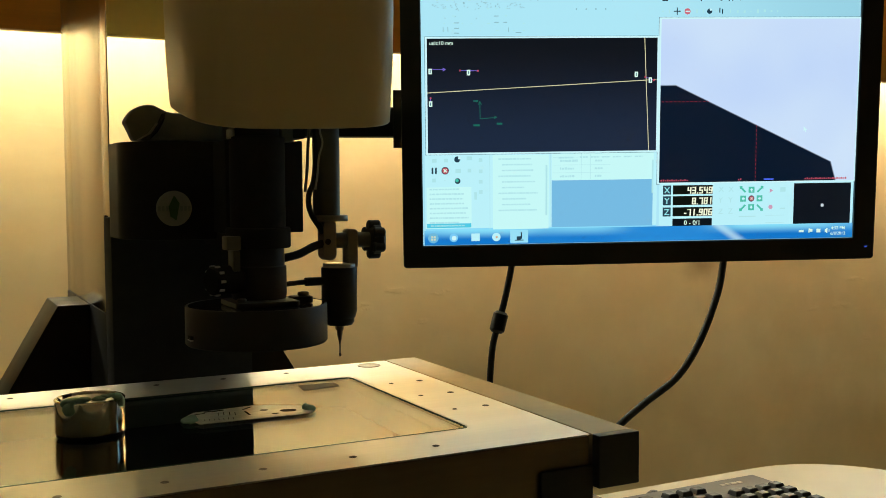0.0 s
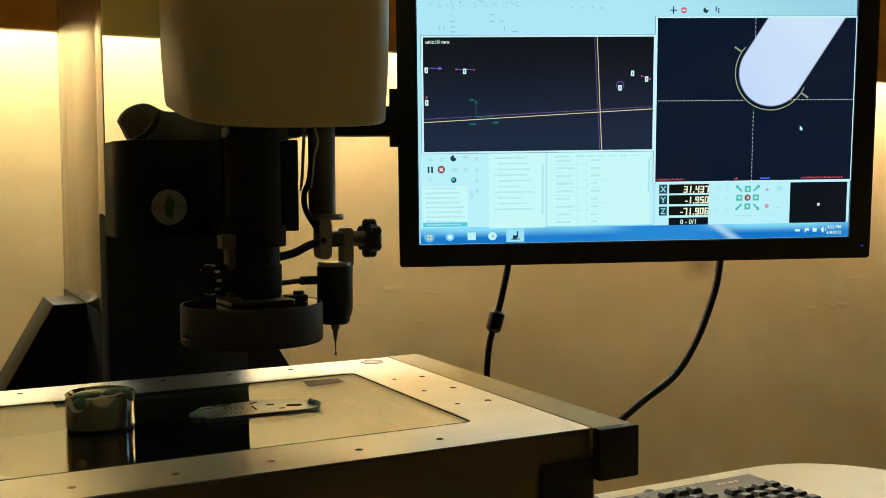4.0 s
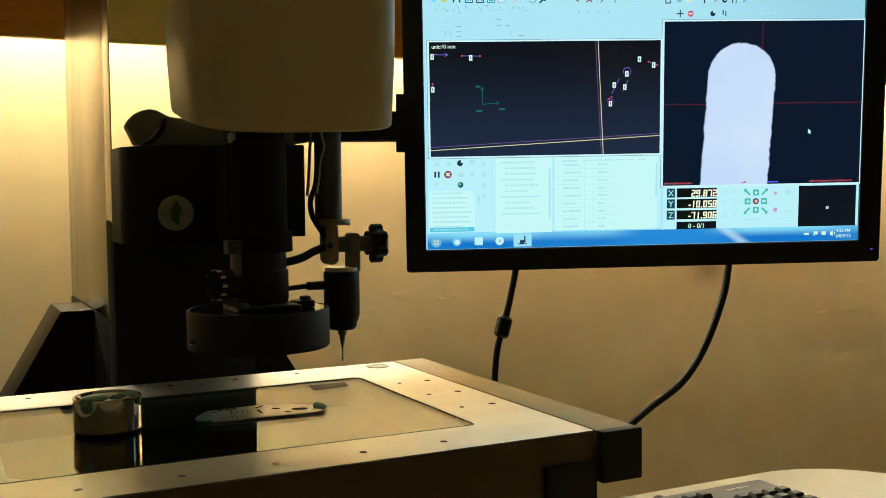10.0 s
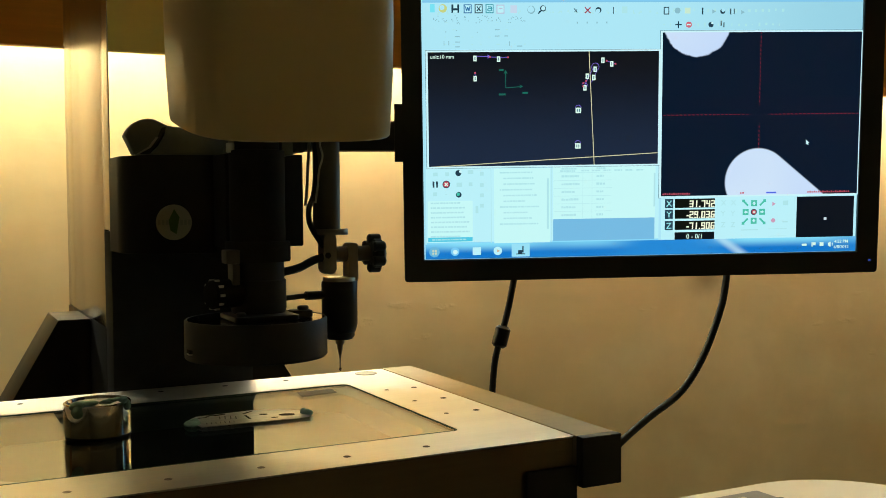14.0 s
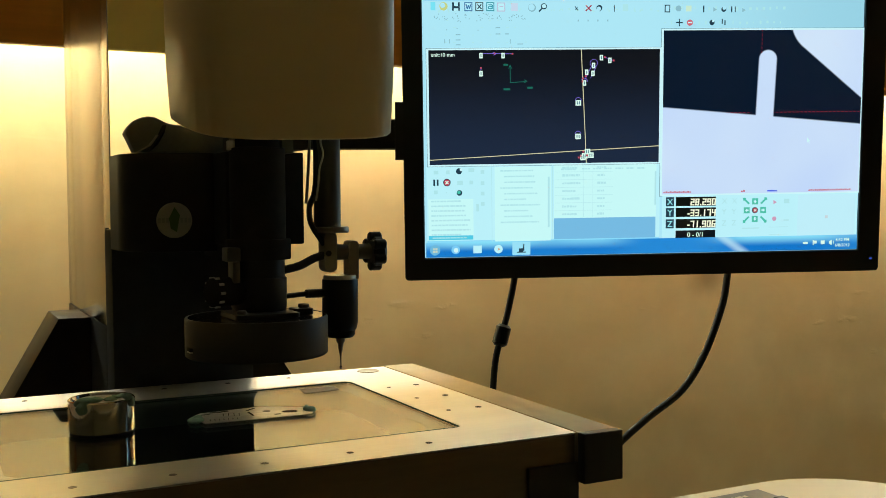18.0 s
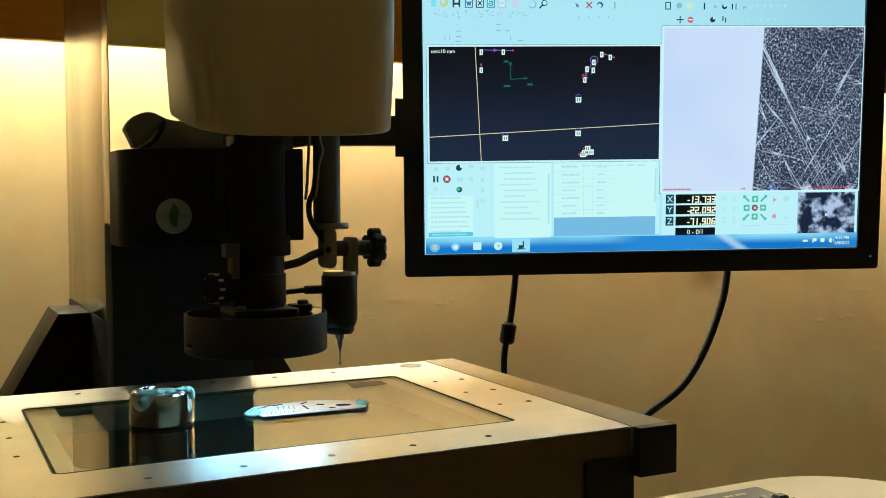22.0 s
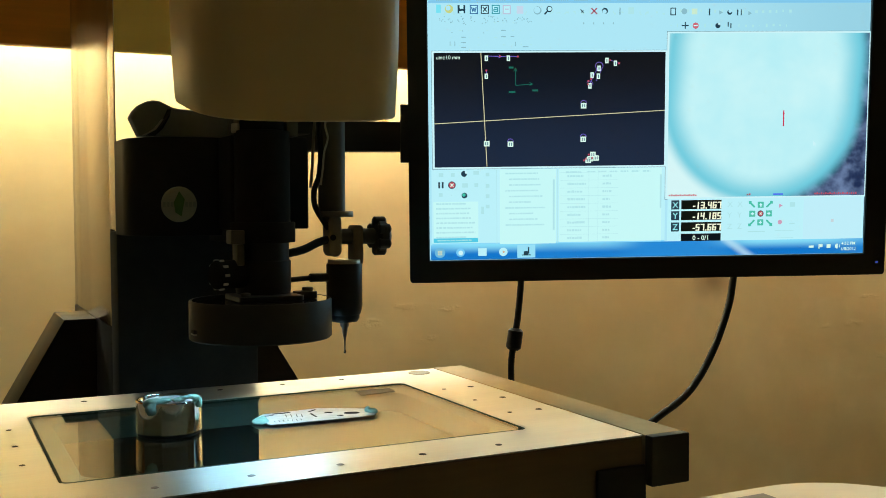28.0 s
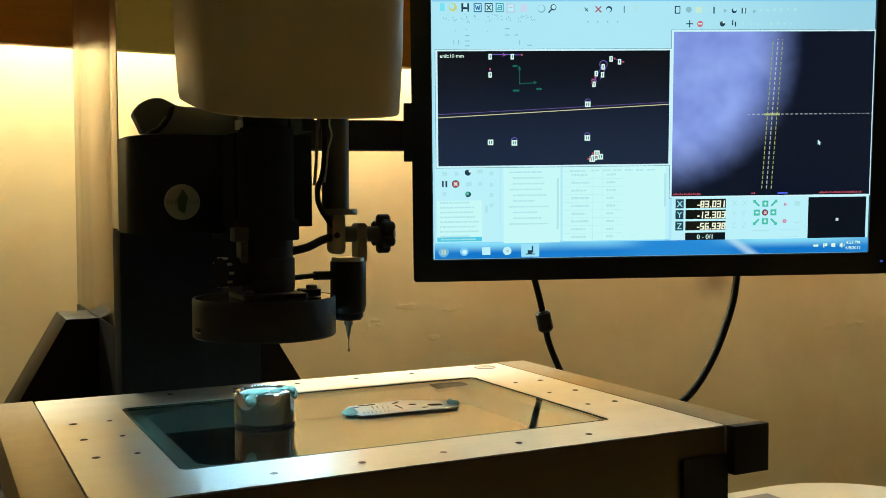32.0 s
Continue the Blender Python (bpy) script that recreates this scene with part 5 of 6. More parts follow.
    def feature(p, q, u1, v1, since, digits=1, lines=(), arcs=(), reds=()):
        bm = bmesh.new()
        w = 1.8 if digits == 1 else 3.0
        stroke(bm, lines, arcs, 2)
        quad(bm, -w, -2.9, w, 2.9, 0.4)
        stroke(bm, (), (), 0)
        for k in range(digits):
            x = (k - (digits - 1) / 2) * 2.2
            quad(bm, x - 0.5, -1.6, x + 0.5, 1.6, 0.8)
        stroke(bm, (), (), 1)
        for x, y in reds:
            quad(bm, x - 0.9, y - 0.9, x + 0.9, y + 0.9, 0.6)
        stroke(bm, (), (), 3)
        ob = part("plot_label", bm, UI_TEXT, screen, "small white number label of a plotted feature", 0)
        for m in (UI_SHADE, UI_PURPLE, UI_RED):
            ob.data.materials.append(m)
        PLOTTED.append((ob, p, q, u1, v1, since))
    feature(3.2, 85.7, 60.3, 211.7, 0, lines=(((1.5, 2.3), (15.5, 1.9)), ((13, 3.6), (16.5, 1.9)), ((13, 0.3), (16.5, 1.9))))
    feature(43.7, 84.3, 83.6, 211.6, 0, lines=(((-9, 2.2), (10, 1.8)),), reds=((-9, 2.2), (10, 1.8)))
    feature(3.3, 51.8, 60.2, 193.0, 0, lines=(((0, 2), (0, 7)),), reds=((0, 6),))
    feature(223.7, 81.2, 188.4, 208.8, 0)
    feature(239.1, 75.0, 197.5, 205.8, 0, lines=(((-5.5, 3.4), (4, 0)),), reds=((4, 0), (-5.5, 3.4)))
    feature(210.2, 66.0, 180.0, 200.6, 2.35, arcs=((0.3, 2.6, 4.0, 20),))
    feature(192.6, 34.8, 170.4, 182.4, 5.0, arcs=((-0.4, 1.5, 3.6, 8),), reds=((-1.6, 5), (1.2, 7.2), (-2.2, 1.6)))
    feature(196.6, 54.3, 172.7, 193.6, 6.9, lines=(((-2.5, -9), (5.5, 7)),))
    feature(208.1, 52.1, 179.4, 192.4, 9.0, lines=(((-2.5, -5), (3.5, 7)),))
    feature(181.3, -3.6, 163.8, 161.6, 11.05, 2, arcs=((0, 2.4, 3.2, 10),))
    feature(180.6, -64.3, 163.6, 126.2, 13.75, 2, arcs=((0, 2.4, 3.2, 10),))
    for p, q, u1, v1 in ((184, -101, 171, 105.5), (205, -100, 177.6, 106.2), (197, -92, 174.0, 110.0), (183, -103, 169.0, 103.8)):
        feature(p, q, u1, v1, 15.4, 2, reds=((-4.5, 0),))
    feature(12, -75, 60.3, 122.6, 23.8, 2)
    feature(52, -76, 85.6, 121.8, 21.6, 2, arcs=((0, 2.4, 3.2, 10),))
    bm = bmesh.new()
    for a, b in (((0, 0), (17.5, 1.2)), ((0, 0), (-0.3, 17.7)), ((14.7, 3.0), (17.9, 1.3)), ((14.7, -0.2), (17.9, 1.3)), ((-1.9, 14.6), (-0.3, 18.2)), ((1.5, 14.6), (-0.3, 18.2))):
        line_quad(bm, a, b, 0.7, 0)
    for q in ((-7.3, -7.9, -0.3, -5.9), (17.7, -6.4, 23.7, -4.4), (-7.3, 17.6, -2.3, 19.6)):
        quad(bm, *q, 0)
    PLOTTED.append((part("plot_axes", bm, UI_AXIS, screen, "green axes", 0), 55.8, 35.9, 91.3, 183.4, 0))
    # readouts
    def words(name, text, u, v, size, mat, layer, align="LEFT", label="", shear=0.0):
        cu = bpy.data.curves.new(name, "FONT")
        cu.body, cu.size, cu.align_x, cu.shear = text, size * 0.001, align, shear
        cu.offset = size * 0.000012
        cu.materials.append(mat)
        ob = new(name, cu)
        ob.parent = screen
        ob.matrix_basis = pose(u * 0.001, -0.0004 * layer, v * 0.001, 90)
        return tagged(ob, label)
    words("unit_text", "unit:10 mm", 7.5, 210.9, 5.5, UI_TEXT, 4, label="white unit text")
    for name, v0, v1, which in (("x_readout", 49.9, 59.7, 0), ("y_readout", 38.2, 48.0, 1), ("z_readout", 26.0, 35.8, 2)):
        sheet("axis_box", [(260.0, v0, 268.8, v1)], 4, UI_DARK, screen)
        words("axis_letter", name[0].upper(), 264.4, v0 + 1.7, 9.0, UI_UPPER, 5, "CENTER", "pale axis letter")
        placed(name, 271.0, v0, 315.2, v1, 4, screen_material(name + "_digits", readout_picture(which)), screen, "black field with pale digits")
        words("faint_letter", name[0].upper(), 322, v0 + 2, 8, UI_FAINT, 4)
        words("faint_letter", name[0].upper(), 333, v0 + 2, 8, UI_FAINT, 4)
    sheet("count_field", [(271.0, 14.6, 315.0, 23.4)], 4, UI_BLACK, screen)
    words("count_text", "0 - 0/1", 293, 16.4, 7.0, UI_TEXT, 5, "CENTER", "pale count text")
    # arrows
    bm = bmesh.new()
    for i in range(3):
        for j in range(3):
            if (i, j) == (1, 1):
                continue
            u, v = 349.5 + 9.2 * i, 34.5 + 9.6 * j
            if i == 1 or j == 1:
                quad(bm, u - 3.3, v - 3.3, u + 3.3, v + 3.3, 4)
            else:
                s, t = (i - 1), (j - 1)
                line_quad(bm, (u - 2.6 * s, v - 2.6 * t), (u + 2.2 * s, v + 2.2 * t), 2.0, 4)
                quad(bm, u + 2.6 * s - 1.5, v + 2.6 * t - 1.5, u + 2.6 * s + 1.5, v + 2.6 * t + 1.5, 4)
    part("arrow_key", bm, UI_GREEN, screen, "green arrow buttons", 0)
    bm = bmesh.new()
    for i, j in ((1, 0), (1, 2), (0, 1), (2, 1)):
        u, v = 349.5 + 9.2 * i, 34.5 + 9.6 * j
        p = [(0, 2), (-2, -0.4), (-0.8, -0.4), (-0.8, -2), (0.8, -2), (0.8, -0.4), (2, -0.4)]
        a = {(1, 2): 0, (0, 1): 90, (1, 0): 180, (2, 1): 270}[(i, j)]
        ca, sa = math.cos(radians(a)), math.sin(radians(a))
        bm.faces.new([bm.verts.new(((u + x * ca - y * sa) * 0.001, -0.002, (v + x * sa + y * ca) * 0.001)) for x, y in p])
    part("arrow_mark", bm, UI_EDGE, screen, "", 0)
    disc("centre_key", 358.7, 44.1, 3.4, UI_DARK, 4)
    disc("centre_key", 358.7, 44.1, 2.5, UI_RED, 5)
    cross("centre_cross", 358.7, 44.1, 1.2, 0.8, UI_TEXT, 6)
    disc("pink_icon", 380.5, 52.5, 2.6, UI_PINK, 4, 3)
    disc("pink_icon", 380.5, 34.5, 2.6, UI_PINK, 4, 6)
    for q in ((391, 51, 397, 56), (391, 32, 397, 33.5), (375, 25, 396, 25.6), (375, 17, 396, 17.6), (345, 24, 364, 25.2)):
        sheet("faint_icon", [q], 4, UI_FAINT, screen)
    def small_picture(c):
        X, Y, Z = stage_place(c)
        u, w, v = c.split(c.coords())
        x, y = c.add(X, c.mul(u, 30.0)), c.add(Y, c.mul(v, 30.0))
        n = c.step(c.noise(c.join(x, y), 2.2, 3.0), 0.42, 0.62)
        metal = c.mix(n, (0.01, 0.02, 0.05, 1), (0.45, 0.60, 0.85, 1))
        pic = c.mix(c.low(c.step(X, -20.0, -16.0), c.sub(1.0, c.step(X, 6.0, 14.0))), (0.003, 0.006, 0.012, 1), metal)
        dot = c.low(c.less(c.size(c.sub(u, 0.0325)), 0.0016), c.less(c.size(c.sub(v, 0.0235)), 0.0016))
        return c.mix(dot, c.mix(c.high(c.mul(c.step(Z, -66.0, -61.0), c.step(X, -60.0, -50.0)), c.high(c.mul(c.less(c.size(c.sub(X, 33.42)), 0.4), c.more(Y, 3.2)), c.mul(c.step(X, 0.5, 1.5), c.step(c.mul(Y, -1.0), 30.5, 31.5)))), pic, (0.55, 0.90, 1.0, 1)), (0.6, 0.7, 0.75, 1))
    placed("small_window", 406.5, 12.0, 471.0, 60.0, 4, screen_material("small_picture", small_picture), screen, "small magnified picture")
    bm = bmesh.new()
    for q in ((257, 64.2, 290, 65.6), (343, 64.2, 350, 65.6), (418, 64.2, 466, 65.6)):
        n = int((q[2] - q[0]) / 2.4)
        for k in range(n):
            quad(bm, q[0] + 2.4 * k, q[1], q[0] + 2.4 * k + 1.6, q[3] + 0.6 * (k % 2), 4)
    tagged(part("red_text", bm, UI_RED, screen, "tiny red unreadable text", 0), kind="stuff")
    sheet("blue_text", [(372, 64.2, 383, 65.8)], 4, lit("blue_text", 0.1, 0.15, 0.9), screen)
    # pointer
    bm = bmesh.new()
    bm.faces.new([bm.verts.new(((414.5 + 0.78 * x) * 0.001, -0.0026, (122 + 0.78 * y) * 0.001)) for x, y in ((0, 0), (0, -7.0), (1.7, -5.4), (2.9, -8.0), (4.0, -7.5), (2.8, -5.0), (5.0, -5.0))])
    part("pointer", bm, UI_EDGE, screen, "white mouse pointer", 0)
    # tool strips
    bm = bmesh.new()
    for k in range(28):
        u = 14 + 8.6 * k
        if k in (5, 11, 12, 20):
            continue
        for j in range(3):
            a, b = rng.uniform(0, 4), rng.uniform(0, 3)
            quad(bm, u + a, 256 + b, u + a + rng.uniform(0.8, 2.2), 256 + b + rng.uniform(0.8, 2.2), 2)
    for k in range(40):
        u, v = 14 + rng.randrange(11) * 9.2 + rng.uniform(-1, 1), 225 + rng.randrange(4) * 7.6
        quad(bm, u, v, u + rng.uniform(0.8, 2.6), v + rng.uniform(0.5, 1.0), 2)
    for k in range(18):
        u = 256 + k * 7.4
        quad(bm, u, 243.5 + rng.uniform(-1, 1), u + rng.uniform(1, 2.4), 246 + rng.uniform(-1, 1), 2)
        quad(bm, u + 3, 258 + rng.uniform(-1, 1), u + 3 + rng.uniform(1, 3), 261 + rng.uniform(-1, 1), 2)
    tagged(part("tool_icon", bm, UI_FAINT, screen, "small tool icons", 0), kind="stuff")
    def boxed(name, u, v, inner, mat):
        sheet(name, [(u - 4.2, v - 4.6, u + 4.2, v + 4.6)], 3, mat, screen, "small boxed file icon")
        sheet("icon_face", [(u - 3.2, v - 3.6, u + 3.2, v + 3.6)], 4, UI_PALE, screen)
        bm = bmesh.new()
        for p, q in inner:
            line_quad(bm, (u + p[0], v + p[1]), (u + q[0], v + q[1]), 1.1, 5)
        part("icon_stroke", bm, mat, screen, "", 0)
    sheet("page_icon", [(8, 258.5, 13, 267)], 3, lit("page_cyan", 0.25, 0.80, 0.95), screen)
    disc("folder_icon", 21.5, 262.5, 4.4, UI_YELLOW, 3, 12)
    disc("folder_icon", 20.6, 263.4, 2.6, UI_TOOL, 4, 12)
    sheet("save_icon", [(30.5, 258, 38.5, 266.5)], 3, UI_DARK, screen, "dark disk icon")
    sheet("save_icon", [(32.6, 262.6, 36.6, 266.5), (32.2, 258, 36.8, 260.4)], 4, UI_PALE, screen)
    boxed("word_icon", 47.5, 262.0, (((-2.4, 2.4), (-1.2, -2.4)), ((-1.2, -2.4), (0, 1.6)), ((0, 1.6), (1.2, -2.4)), ((1.2, -2.4), (2.4, 2.4))), UI_NAVY)
    boxed("sheet_icon", 59.0, 262.0, (((-2, 2.4), (2, -2.4)), ((-2, -2.4), (2, 2.4))), UI_DARK)
    boxed("form_icon", 70.5, 262.0, (((-2, 1.8), (2, 1.8)), ((2, 1.8), (2, -2.2)), ((2, -2.2), (-2, -2.2)), ((-2, -2.2), (-2, 0)), ((-2, 0), (2, 0))), lit("form_teal", 0.04, 0.34, 0.45))
    boxed("pink_icon", 82.0, 261.6, (((-2, 0.5), (2, 0.5)),), lit("light_pink", 0.66, 0.55, 0.72))
    sheet("pink_icon", [(92.5, 257.5, 99.5, 265.5)], 3, lit("pale_pink", 0.74, 0.72, 0.88), screen)
    disc("lens_icon", 114.5, 260.8, 4.2, UI_GREY, 3)
    disc("lens_icon", 114.0, 261.2, 3.3, UI_TOOL, 4)
    disc("lens_icon", 127.0, 262.2, 3.2, UI_DARK, 3)
    disc("lens_icon", 127.2, 262.4, 2.2, UI_PALE, 4)
    bm = bmesh.new()
    line_quad(bm, (125.0, 260.0), (121.8, 256.8), 1.5, 3)
    line_quad(bm, (160.0, 262.0), (163.5, 258.0), 0.9, 3)
    line_quad(bm, (163.0, 261.0), (160.5, 258.5), 0.7, 3)
    line_quad(bm, (202.0, 256.5), (202.0, 263.5), 0.8, 3)
    part("pointer_icon", bm, UI_DARK, screen, "", 0)
    sheet("grey_icon", [(211, 257.0, 217, 264.0)], 3, UI_FAINT, screen)
    # right half of the tool strip
    sheet("door_icon", [(256, 255.5, 262, 263.5)], 3, UI_DARK, screen)
    sheet("door_icon", [(257, 256.5, 261, 262.5)], 4, UI_TOOL, screen)
    disc("chat_icon", 271, 259.6, 3.2, UI_GREY, 3, 10)
    sheet("note_icon", [(279, 256.5, 285, 262.5)], 3, lit("pale_yellow", 0.78, 0.86, 0.66), screen)
    sheet("bar_icon", [(297.5, 255.5, 298.9, 262.5)], 3, UI_DARK, screen)
    disc("cone_icon", 310, 258.4, 2.6, UI_GREY, 3, 3)
    disc("globe_icon", 320, 258.6, 2.7, UI_DARK, 3)
    disc("globe_icon", 320.4, 259.8, 1.9, UI_TOOL, 4)
    sheet("can_icon", [(328, 255.5, 333, 261.5)], 3, UI_DARK, screen)
    sheet("can_icon", [(329.2, 255.5, 331.8, 261.5)], 4, UI_TOOL, screen)
    disc("cone_icon", 341.5, 257.6, 2.6, UI_GREY, 3, 3)
    # menu words
    bm = bmesh.new()
    u = 8.0
    while u < 345.0:
        n = rng.uniform(9, 17)
        w = u
        while w < u + n:
            quad(bm, w, 271.0, w + 1.6, 273.2 + rng.uniform(-0.5, 0.4), 2)
            w += 2.2
        u += n + 7.0
    tagged(part("menu_text", bm, UI_GREY, screen, "blurred row of menu words", 0), kind="stuff")
    # dotted tools
    bm = bmesh.new()
    for u, v in ((14, 252), (22, 250), (33, 252), (38, 249), (46, 252), (58, 250), (64, 252), (70, 252), (80, 251), (92, 250), (97, 252), (105, 251)):
        for k in range(6):
            a, b = u + rng.uniform(-3.0, 3.0), v + rng.uniform(-3.0, 3.0)
            quad(bm, a, b, a + 1.0, b + 0.9, 2)
    for u, v, w in ((24, 238, 1.0), (35, 239.5, 1.0), (57, 237.5, 1.0), (34, 233, 5), (76, 240, 5), (76, 233.5, 5), (86, 233.5, 4), (22, 224.5, 0.8), (27, 224.5, 0.8), (34, 227.5, 5), (34, 222.5, 5), (91, 224.0, 0.8), (99, 223.0, 6)):
        quad(bm, u, v, u + w, v + (4.6 if w < 0.9 else 1.0), 2)
    for k in range(4):
        quad(bm, 163 + 10.5 * k, 246.5, 164.2 + 10.5 * k, 248.4, 2)
    tagged(part("tool_dots", bm, UI_GREY, screen, "small dark dots of tool buttons", 0), kind="stuff")
    cross("delete_icon", 174.5, 260.2, 3.0, 1.2, lit("dark_red", 0.45, 0.04, 0.08), 3)
    disc("undo_icon", 186, 260.2, 3.2, UI_DARK, 3)
    disc("undo_icon", 185.4, 259.4, 2.3, UI_TOOL, 4)
    sheet("move_icon", [(268.5, 244.4, 276.0, 245.5), (271.7, 241.2, 272.8, 248.7)], 3, UI_DARK, screen)
    disc("stop_sign", 283.5, 244.8, 3.4, lit("sign_red", 0.8, 0.15, 0.2), 3, 8)
    sheet("stop_sign", [(281.2, 244.2, 285.8, 245.4)], 4, UI_EDGE, screen)
    disc("ball_icon", 307.5, 244.8, 2.8, UI_DARK, 3)
    disc("ball_icon", 308.6, 246.4, 1.2, UI_EDGE, 4)
    sheet("plug_icon", [(318, 243.5, 319.2, 248.5), (321, 242, 322.2, 247)], 3, UI_DARK, screen)
    # task bar
    def bar_picture(c):
        u, w, v = c.split(c.coords())
        band = c.mix(c.step(v, 0.005, 0.0165), (0.006, 0.19, 0.62, 1), (0.26, 0.78, 1.0, 1))
        gleam = c.step(c.size(c.sub(c.sub(u, c.mul(v, -1.4)), 0.345)), 0.012, 0.0)
        return c.mix(c.mul(gleam, 0.6), c.mix(c.step(c.noise(c.join(c.mul(u, 6.0), c.mul(v, 2.0)), 1.0, 1.0), 0.4, 0.65), band, (0.02, 0.26, 0.70, 1)), (0.6, 0.9, 1.0, 1))
    placed("task_bar", 0.0, -0.5, 474.0, 15.5, 6, screen_material("task_bar_blue", bar_picture), screen, "blue task bar")
    disc("start_button", 9.5, 7.2, 5.6, lit("start_blue", 0.20, 0.50, 0.75), 7)
    sheet("start_mark", [(7.2, 7.4, 9.2, 9.6), (9.8, 7.4, 12, 9.6), (7.2, 4.6, 9.2, 6.8), (9.8, 4.6, 12, 6.8)], 8, lit("start_tile", 0.75, 0.70, 0.55), screen)
    disc("browser_icon", 31.5, 7.2, 4.6, lit("browser_blue", 0.25, 0.62, 0.95), 7)
    disc("browser_icon", 31.8, 6.9, 2.5, lit("browser_pale", 0.80, 0.95, 1.0), 8)
    sheet("folder_button", [(50.5, 3.2, 59.5, 11.5)], 7, UI_PALE, screen)
    disc("player_icon", 77.5, 7.2, 4.6, UI_PALE, 7)
    disc("player_icon", 77.8, 7.2, 2.0, lit("player_orange", 0.85, 0.45, 0.3), 8, 3)
    sheet("active_button", [(92.5, 0.6, 112, 14.6)], 7, lit("active_pale", 0.42, 0.78, 0.96), screen)
    sheet("active_icon", [(99.5, 3.4, 104, 7.6), (104, 5, 105.4, 12), (97.4, 3, 107, 4)], 8, UI_DARK, screen)
    sheet("tray_icon", [(413, 6, 418.5, 8.4), (424, 4.8, 425.2, 10), (425.4, 6.4, 428.5, 9.6), (433, 5.4, 437.5, 9.6), (442.5, 5.6, 444, 9), (444, 4.6, 445.6, 10), (447, 5.6, 447.8, 9)], 7, UI_TEXT, screen)
    words("clock_text", "4:52 PM", 457.5, 8.6, 4.8, UI_TEXT, 7, "CENTER")
    words("clock_text", "6/8/2012", 457.5, 2.6, 4.8, UI_TEXT, 7, "CENTER")


UI_UPPER = lit("axis_letter", 0.45, 0.85, 0.88)
build_monitor()


# ---- cables ----
def cables():
    right = part("video_cable", tube([(0.53, 0.02, H + 0.17), (0.66, 0.18, H + 0.14), (0.7080, 0.252, H + 0.095), (0.7015, 0.25, H + 0.066), (0.6930, 0.25, H + 0.030), (0.666, 0.25, H - 0.027), (0.629, 0.25, H - 0.072), (0.575, 0.25, H - 0.102), (0.530, 0.25, H - 0.130), (0.48, 0.25, H - 0.17)], 0.0046, 12), RUBBER, monitor, "thick black cable hanging below the monitor")
    right.matrix_parent_inverse = monitor.matrix_basis.inverted()
    top = Vector((0.386, 0.25, H + 0.092))
    left = holder("power_cable", "black cable with a ferrite bead hanging from the monitor", "cable", top)
    path = [Vector(p) for p in ((0.32, 0.12, H + 0.18), (0.378, 0.232, H + 0.136), (0.387, 0.25, H + 0.108), (0.382, 0.25, H + 0.077), (0.373, 0.25, H + 0.040), (0.365, 0.25, H + 0.014), (0.357, 0.25, H - 0.012), (0.353, 0.25, H - 0.051), (0.352, 0.25, H - 0.09))]
    part("lead", tube([p - top for p in path], 0.0038, 12), RUBBER, left, "black lead")
    d = (path[6] - path[5]).normalized()
    b = rod(path[5] - d * 0.0125 - top, path[5] + d * 0.0125 - top, 0.0088, 20, bevel=0.003)
    part("ferrite_bead", b, PLASTIC, left, "black ferrite bead")
    return left, top


cable, cable_top = cables()


# ---- desk and keyboard ----
DESK = H - 0.178


def desk():
    ob = holder("desk", "cream laminate desk with a rounded corner", "desk", (0.5, -0.3, 0.0))
    x1, y1, r = 0.828, 0.168, 0.145
    outline = [(-0.45, -0.95), (x1, -0.95)] + [(x1 - r + r * math.cos(radians(a)), y1 - r + r * math.sin(radians(a))) for a in range(0, 91, 6)] + [(0.305, y1), (0.305, -0.30), (-0.45, -0.30)]
    b = prism([(x - 0.5, y + 0.3) for x, y in outline], DESK - 0.03, DESK, "z")
    part("desk_top", b, LAMINATE, ob, "cream laminate desk top", 30)
    for x, y in ((0.72, 0.0), (0.72, -0.85), (-0.38, -0.85), (-0.38, -0.36)):
        part("desk_leg", block(x - 0.525, x - 0.475, y + 0.275, y + 0.325, 0, DESK - 0.031, 0.003), RAIL, ob)
    return ob


desk()


def machine_table():
    ob = holder("machine_table", "sturdy dark table under the measuring machine", "table", (0, 0.1, 0))
    part("table_top", block(-0.45, 0.30, -0.39, 0.38, 0.71, 0.75, 0.004), MATT_BLACK, ob)
    for x in (-0.41, 0.26):
        for y in (-0.35, 0.34):
            part("table_leg", block(x - 0.03, x + 0.03, y - 0.03, y + 0.03, 0, 0.709, 0.003), MATT_BLACK, ob)


machine_table()


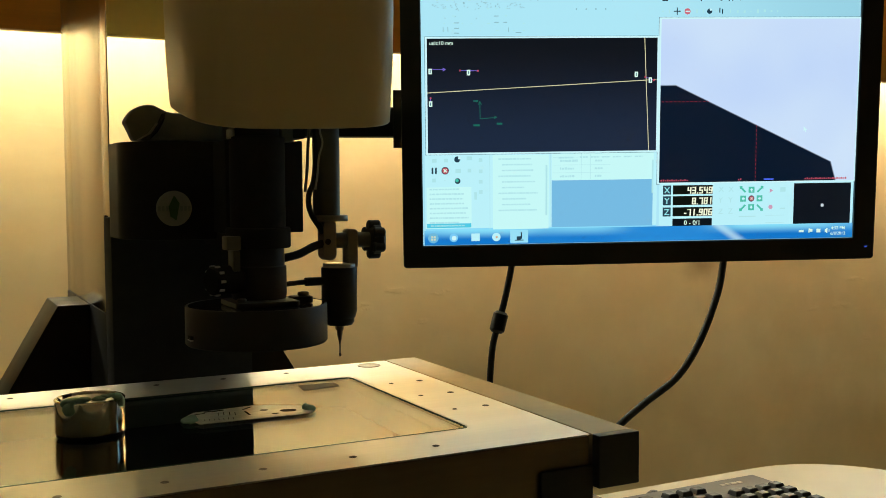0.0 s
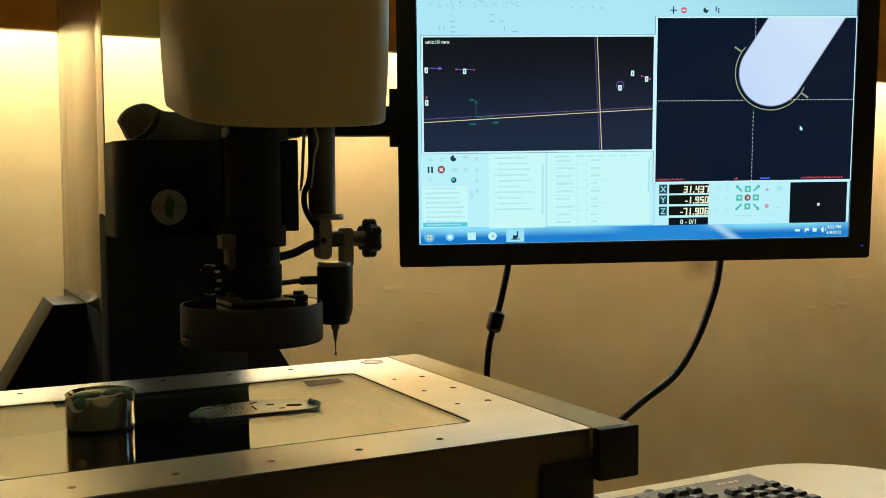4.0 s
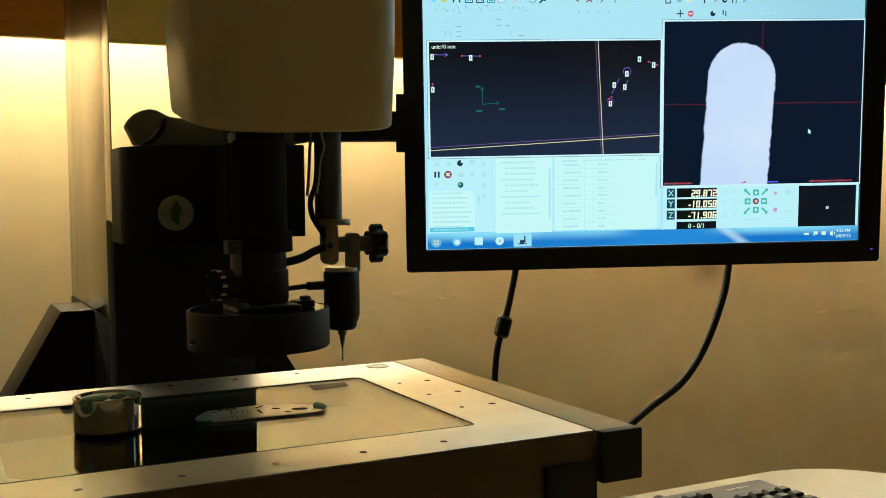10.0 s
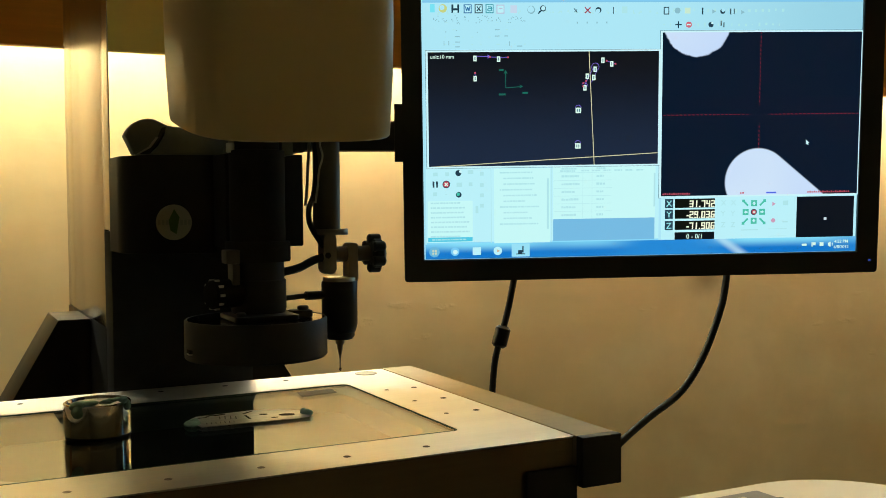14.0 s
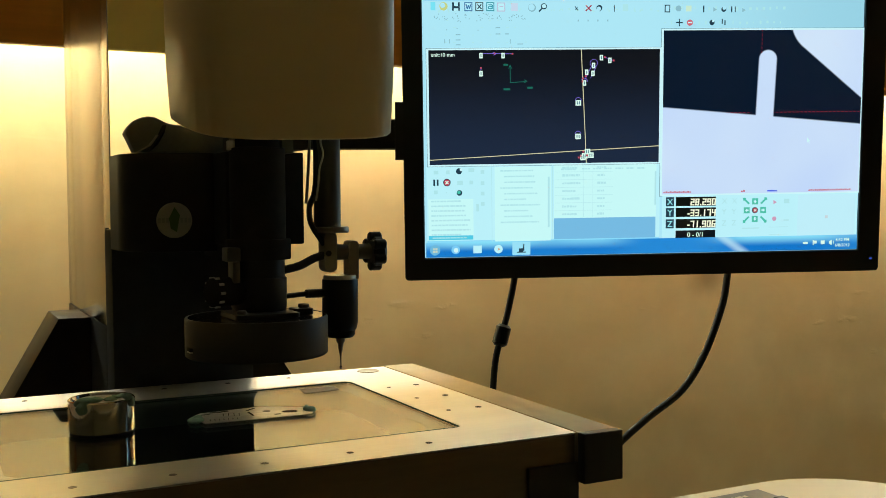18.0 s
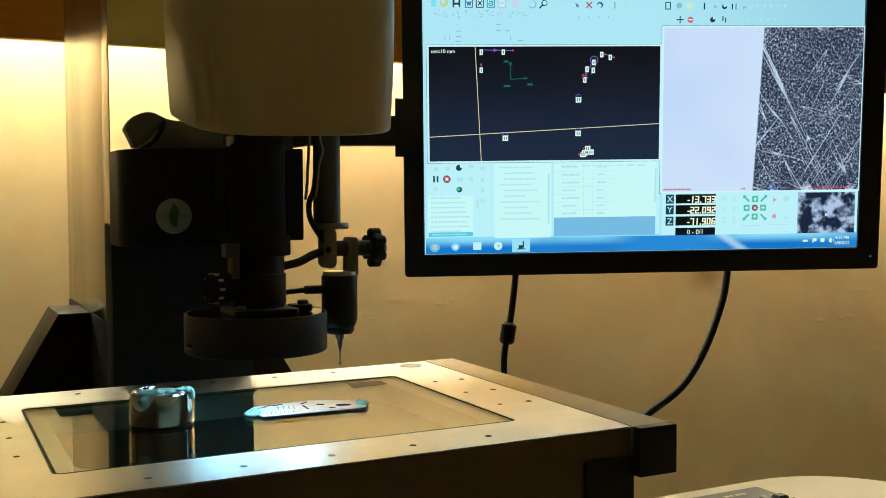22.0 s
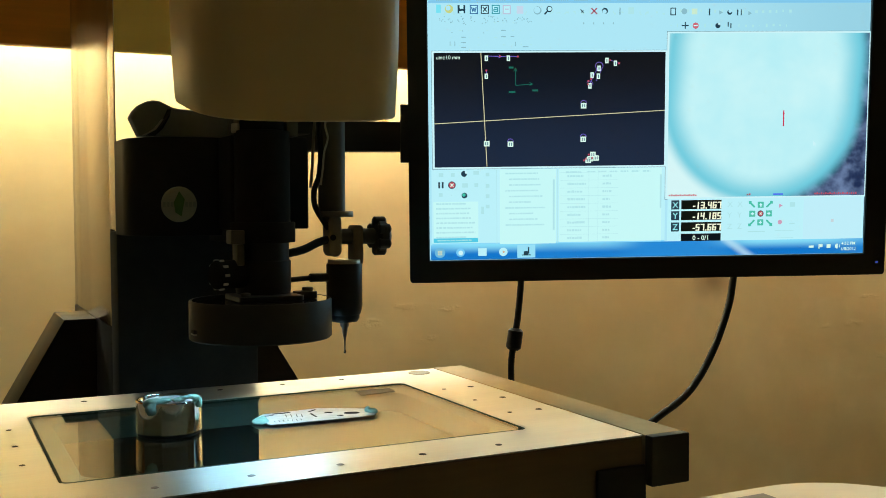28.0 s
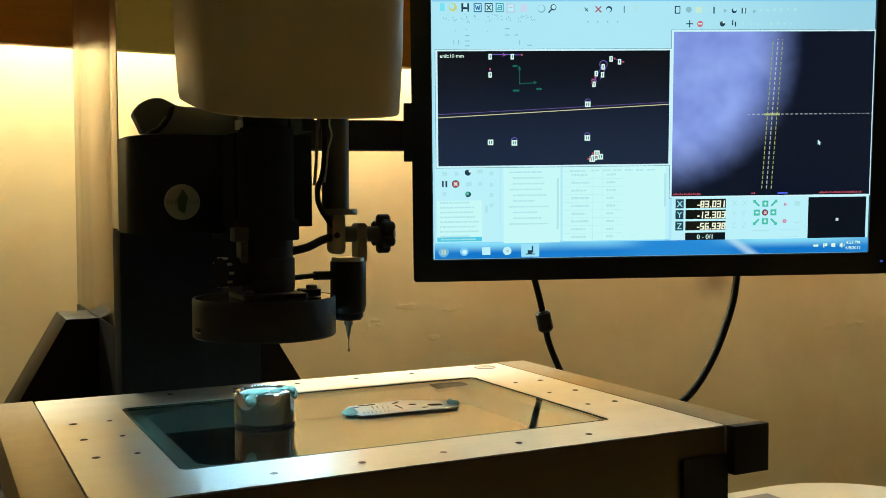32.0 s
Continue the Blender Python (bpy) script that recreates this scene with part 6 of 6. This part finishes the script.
def keyboard():
    z = DESK
    ob = holder("keyboard", "dark computer keyboard lying on the desk", "keyboard", (0.63, 0.06, z))
    KX, KY = 0.619, 0.108            # far right corner
    base = block(KX - 0.45 - 0.63, KX - 0.63, KY - 0.155 - 0.06, KY - 0.06, 0.0, 0.016, 0.003)
    part("case", base, KEYBOARD_GREY, ob, "dark grey keyboard case")
    me = None
    def key(x, y, w=0.0155, d=0.0140):
        nonlocal me
        b = block(-0.5, 0.5, -0.5, 0.5, 0, 1)
        for v in b.verts:
            s = 0.94 if v.co.z < 0.5 else 0.78
            v.co = Vector((v.co.x * s * w, v.co.y * s * d, v.co.z * 0.0055))
        bmesh.ops.bevel(b, geom=[e for e in b.edges if min(v.co.z for v in e.verts) > 0.004], offset=0.001, segments=1, affect="EDGES")
        if w == 0.0155 and me is not None:
            k = new("key", me)
            k.parent = ob
            b.free()
        else:
            k = part("key", b, KEY, ob)
            if w == 0.0155:
                me = k.data
        k.location = (KX + x - 0.63, KY + y - 0.06, 0.0155)
    for row, y in enumerate((-0.026, -0.051, -0.070, -0.089, -0.108, -0.127)):
        if row:
            for k in range(4):
                key(-0.072 + 0.019 * k, y)
        for k in range(3):
            if row not in (3,) and not (row == 4 and k != 1):
                key(-0.142 + 0.019 * k, y)
        for k in range(14):
            key(-0.430 + 0.0197 * k, y)
    for x, w in ((-0.064, 0.006), (-0.056, 0.004), (-0.049, 0.008), (-0.039, 0.005)):
        part("print_mark", block(KX + x - 0.63, KX + x + w - 0.63, KY - 0.0205 - 0.06, KY - 0.0155 - 0.06, 0.0161, 0.0164), PRINT, ob, "pale printed mark")
    return ob


keyboard()


b = lathe([(0, 0.0), (0.009, 0.0), (0.0095, 0.002), (0.0085, 0.009), (0.004, 0.013), (0, 0.0135)], 20)
thing("cable_button", b, PLASTIC, "small round black button on the desk", "button", at=(0.484, 0.118, DESK))


# ---- movement ----
def motions():
    walk(stage, [(t, pose(-x / 1000, -y / 1000, H)) for t, x, y in STAGE_ROWS])
    def travel(t):
        for a, b in zip(STAGE_ROWS, STAGE_ROWS[1:]):
            if t <= b[0]:
                f = max(0.0, (t - a[0]) / (b[0] - a[0]))
                return a[1] + f * (b[1] - a[1]), a[2] + f * (b[2] - a[2])
    def lag(t):
        a, b = travel(t), travel(max(0.0, t - PICTURE_DELAY))
        return pose((a[0] - b[0]) / 1000, (a[1] - b[1]) / 1000, 0)
    walk(live_point, [(k / 10, lag(k / 10)) for k in range(321)])
    for ob, x, y, z, turn in CARRIED:
        walk(ob, [(t, pose(x - a / 1000, y - b / 1000, H + z, 0, 0, turn)) for t, a, b in STAGE_ROWS])
    walk(headstock, [(t, pose(0, 0.1, H + 0.2 + (z + 71.906) / 1000)) for t, z in HEAD_ROWS])
    at = tuple(shutter.location)
    walk(shutter, [(t, pose(*at, 0, 0, a)) for t, a in ((0, 0), (18.3, 0), (18.5, 15), (32, 15))])
    # the plot is drawn at four scales, one after the other
    for ob, p, q, u1, v1, since in PLOTTED:
        spots = []
        for start, end, size, u0, v0 in ((0, 8.8, 1.0, 8.2, 183.5), (8.9, 11.0, 1.0, 8.1, 202.3), (11.1, 13.75, 0.728, 41.6, 211.5), (13.85, 15.4, 0.618, 54.7, 210.9)):
            spots += [(t, u0 + size * (p - 3.2), v0 + size * (q - 85.7)) for t in (start, end)]
        spots += [(15.6, u1, v1), (32.0, u1, v1)]
        def spot(t):
            for a, b in zip(spots, spots[1:]):
                if t <= b[0]:
                    f = (t - a[0]) / (b[0] - a[0])
                    return a[1] + f * (b[1] - a[1]), a[2] + f * (b[2] - a[2])
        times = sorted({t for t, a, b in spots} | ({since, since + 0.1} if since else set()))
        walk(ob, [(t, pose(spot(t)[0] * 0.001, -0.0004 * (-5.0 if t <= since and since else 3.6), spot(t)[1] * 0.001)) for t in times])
    for ob in SLIDING:
        lows = ((0, 67), (0.25, 67), (0.4, 16.5), (2.4, 16.5), (2.6, 39), (3.4, 39), (3.6, 16.5), (4.9, 16.5), (5.1, 46), (6.6, 46), (6.8, 16.5), (11.3, 16.5), (11.5, 40), (15.4, 40), (15.6, 16.5), (16.8, 16.5), (16.95, 39), (18.5, 39), (18.7, 16.5), (21.7, 16.5), (21.9, 36.5), (23.5, 36.5), (23.7, 16.5), (32, 16.5))
        walk(ob, [(t, pose(0.138, -0.00028, v * 0.001)) for t, v in lows])
    x, y, z = cable_top
    walk(cable, [(t, pose(x + 0.2 * up, y, z + up, 0, a, 0)) for t, a, up in ((0, 0, 0), (19.0, 0, 0), (19.6, -1, 0), (21.4, -1, 0), (22.0, -6.5, 0), (25.5, -7.5, 0), (30.7, -8, 0), (31.0, -15, 0.002), (31.5, -25, 0.008), (31.8, -29, 0.013), (32.0, -31, 0.016))])


motions()
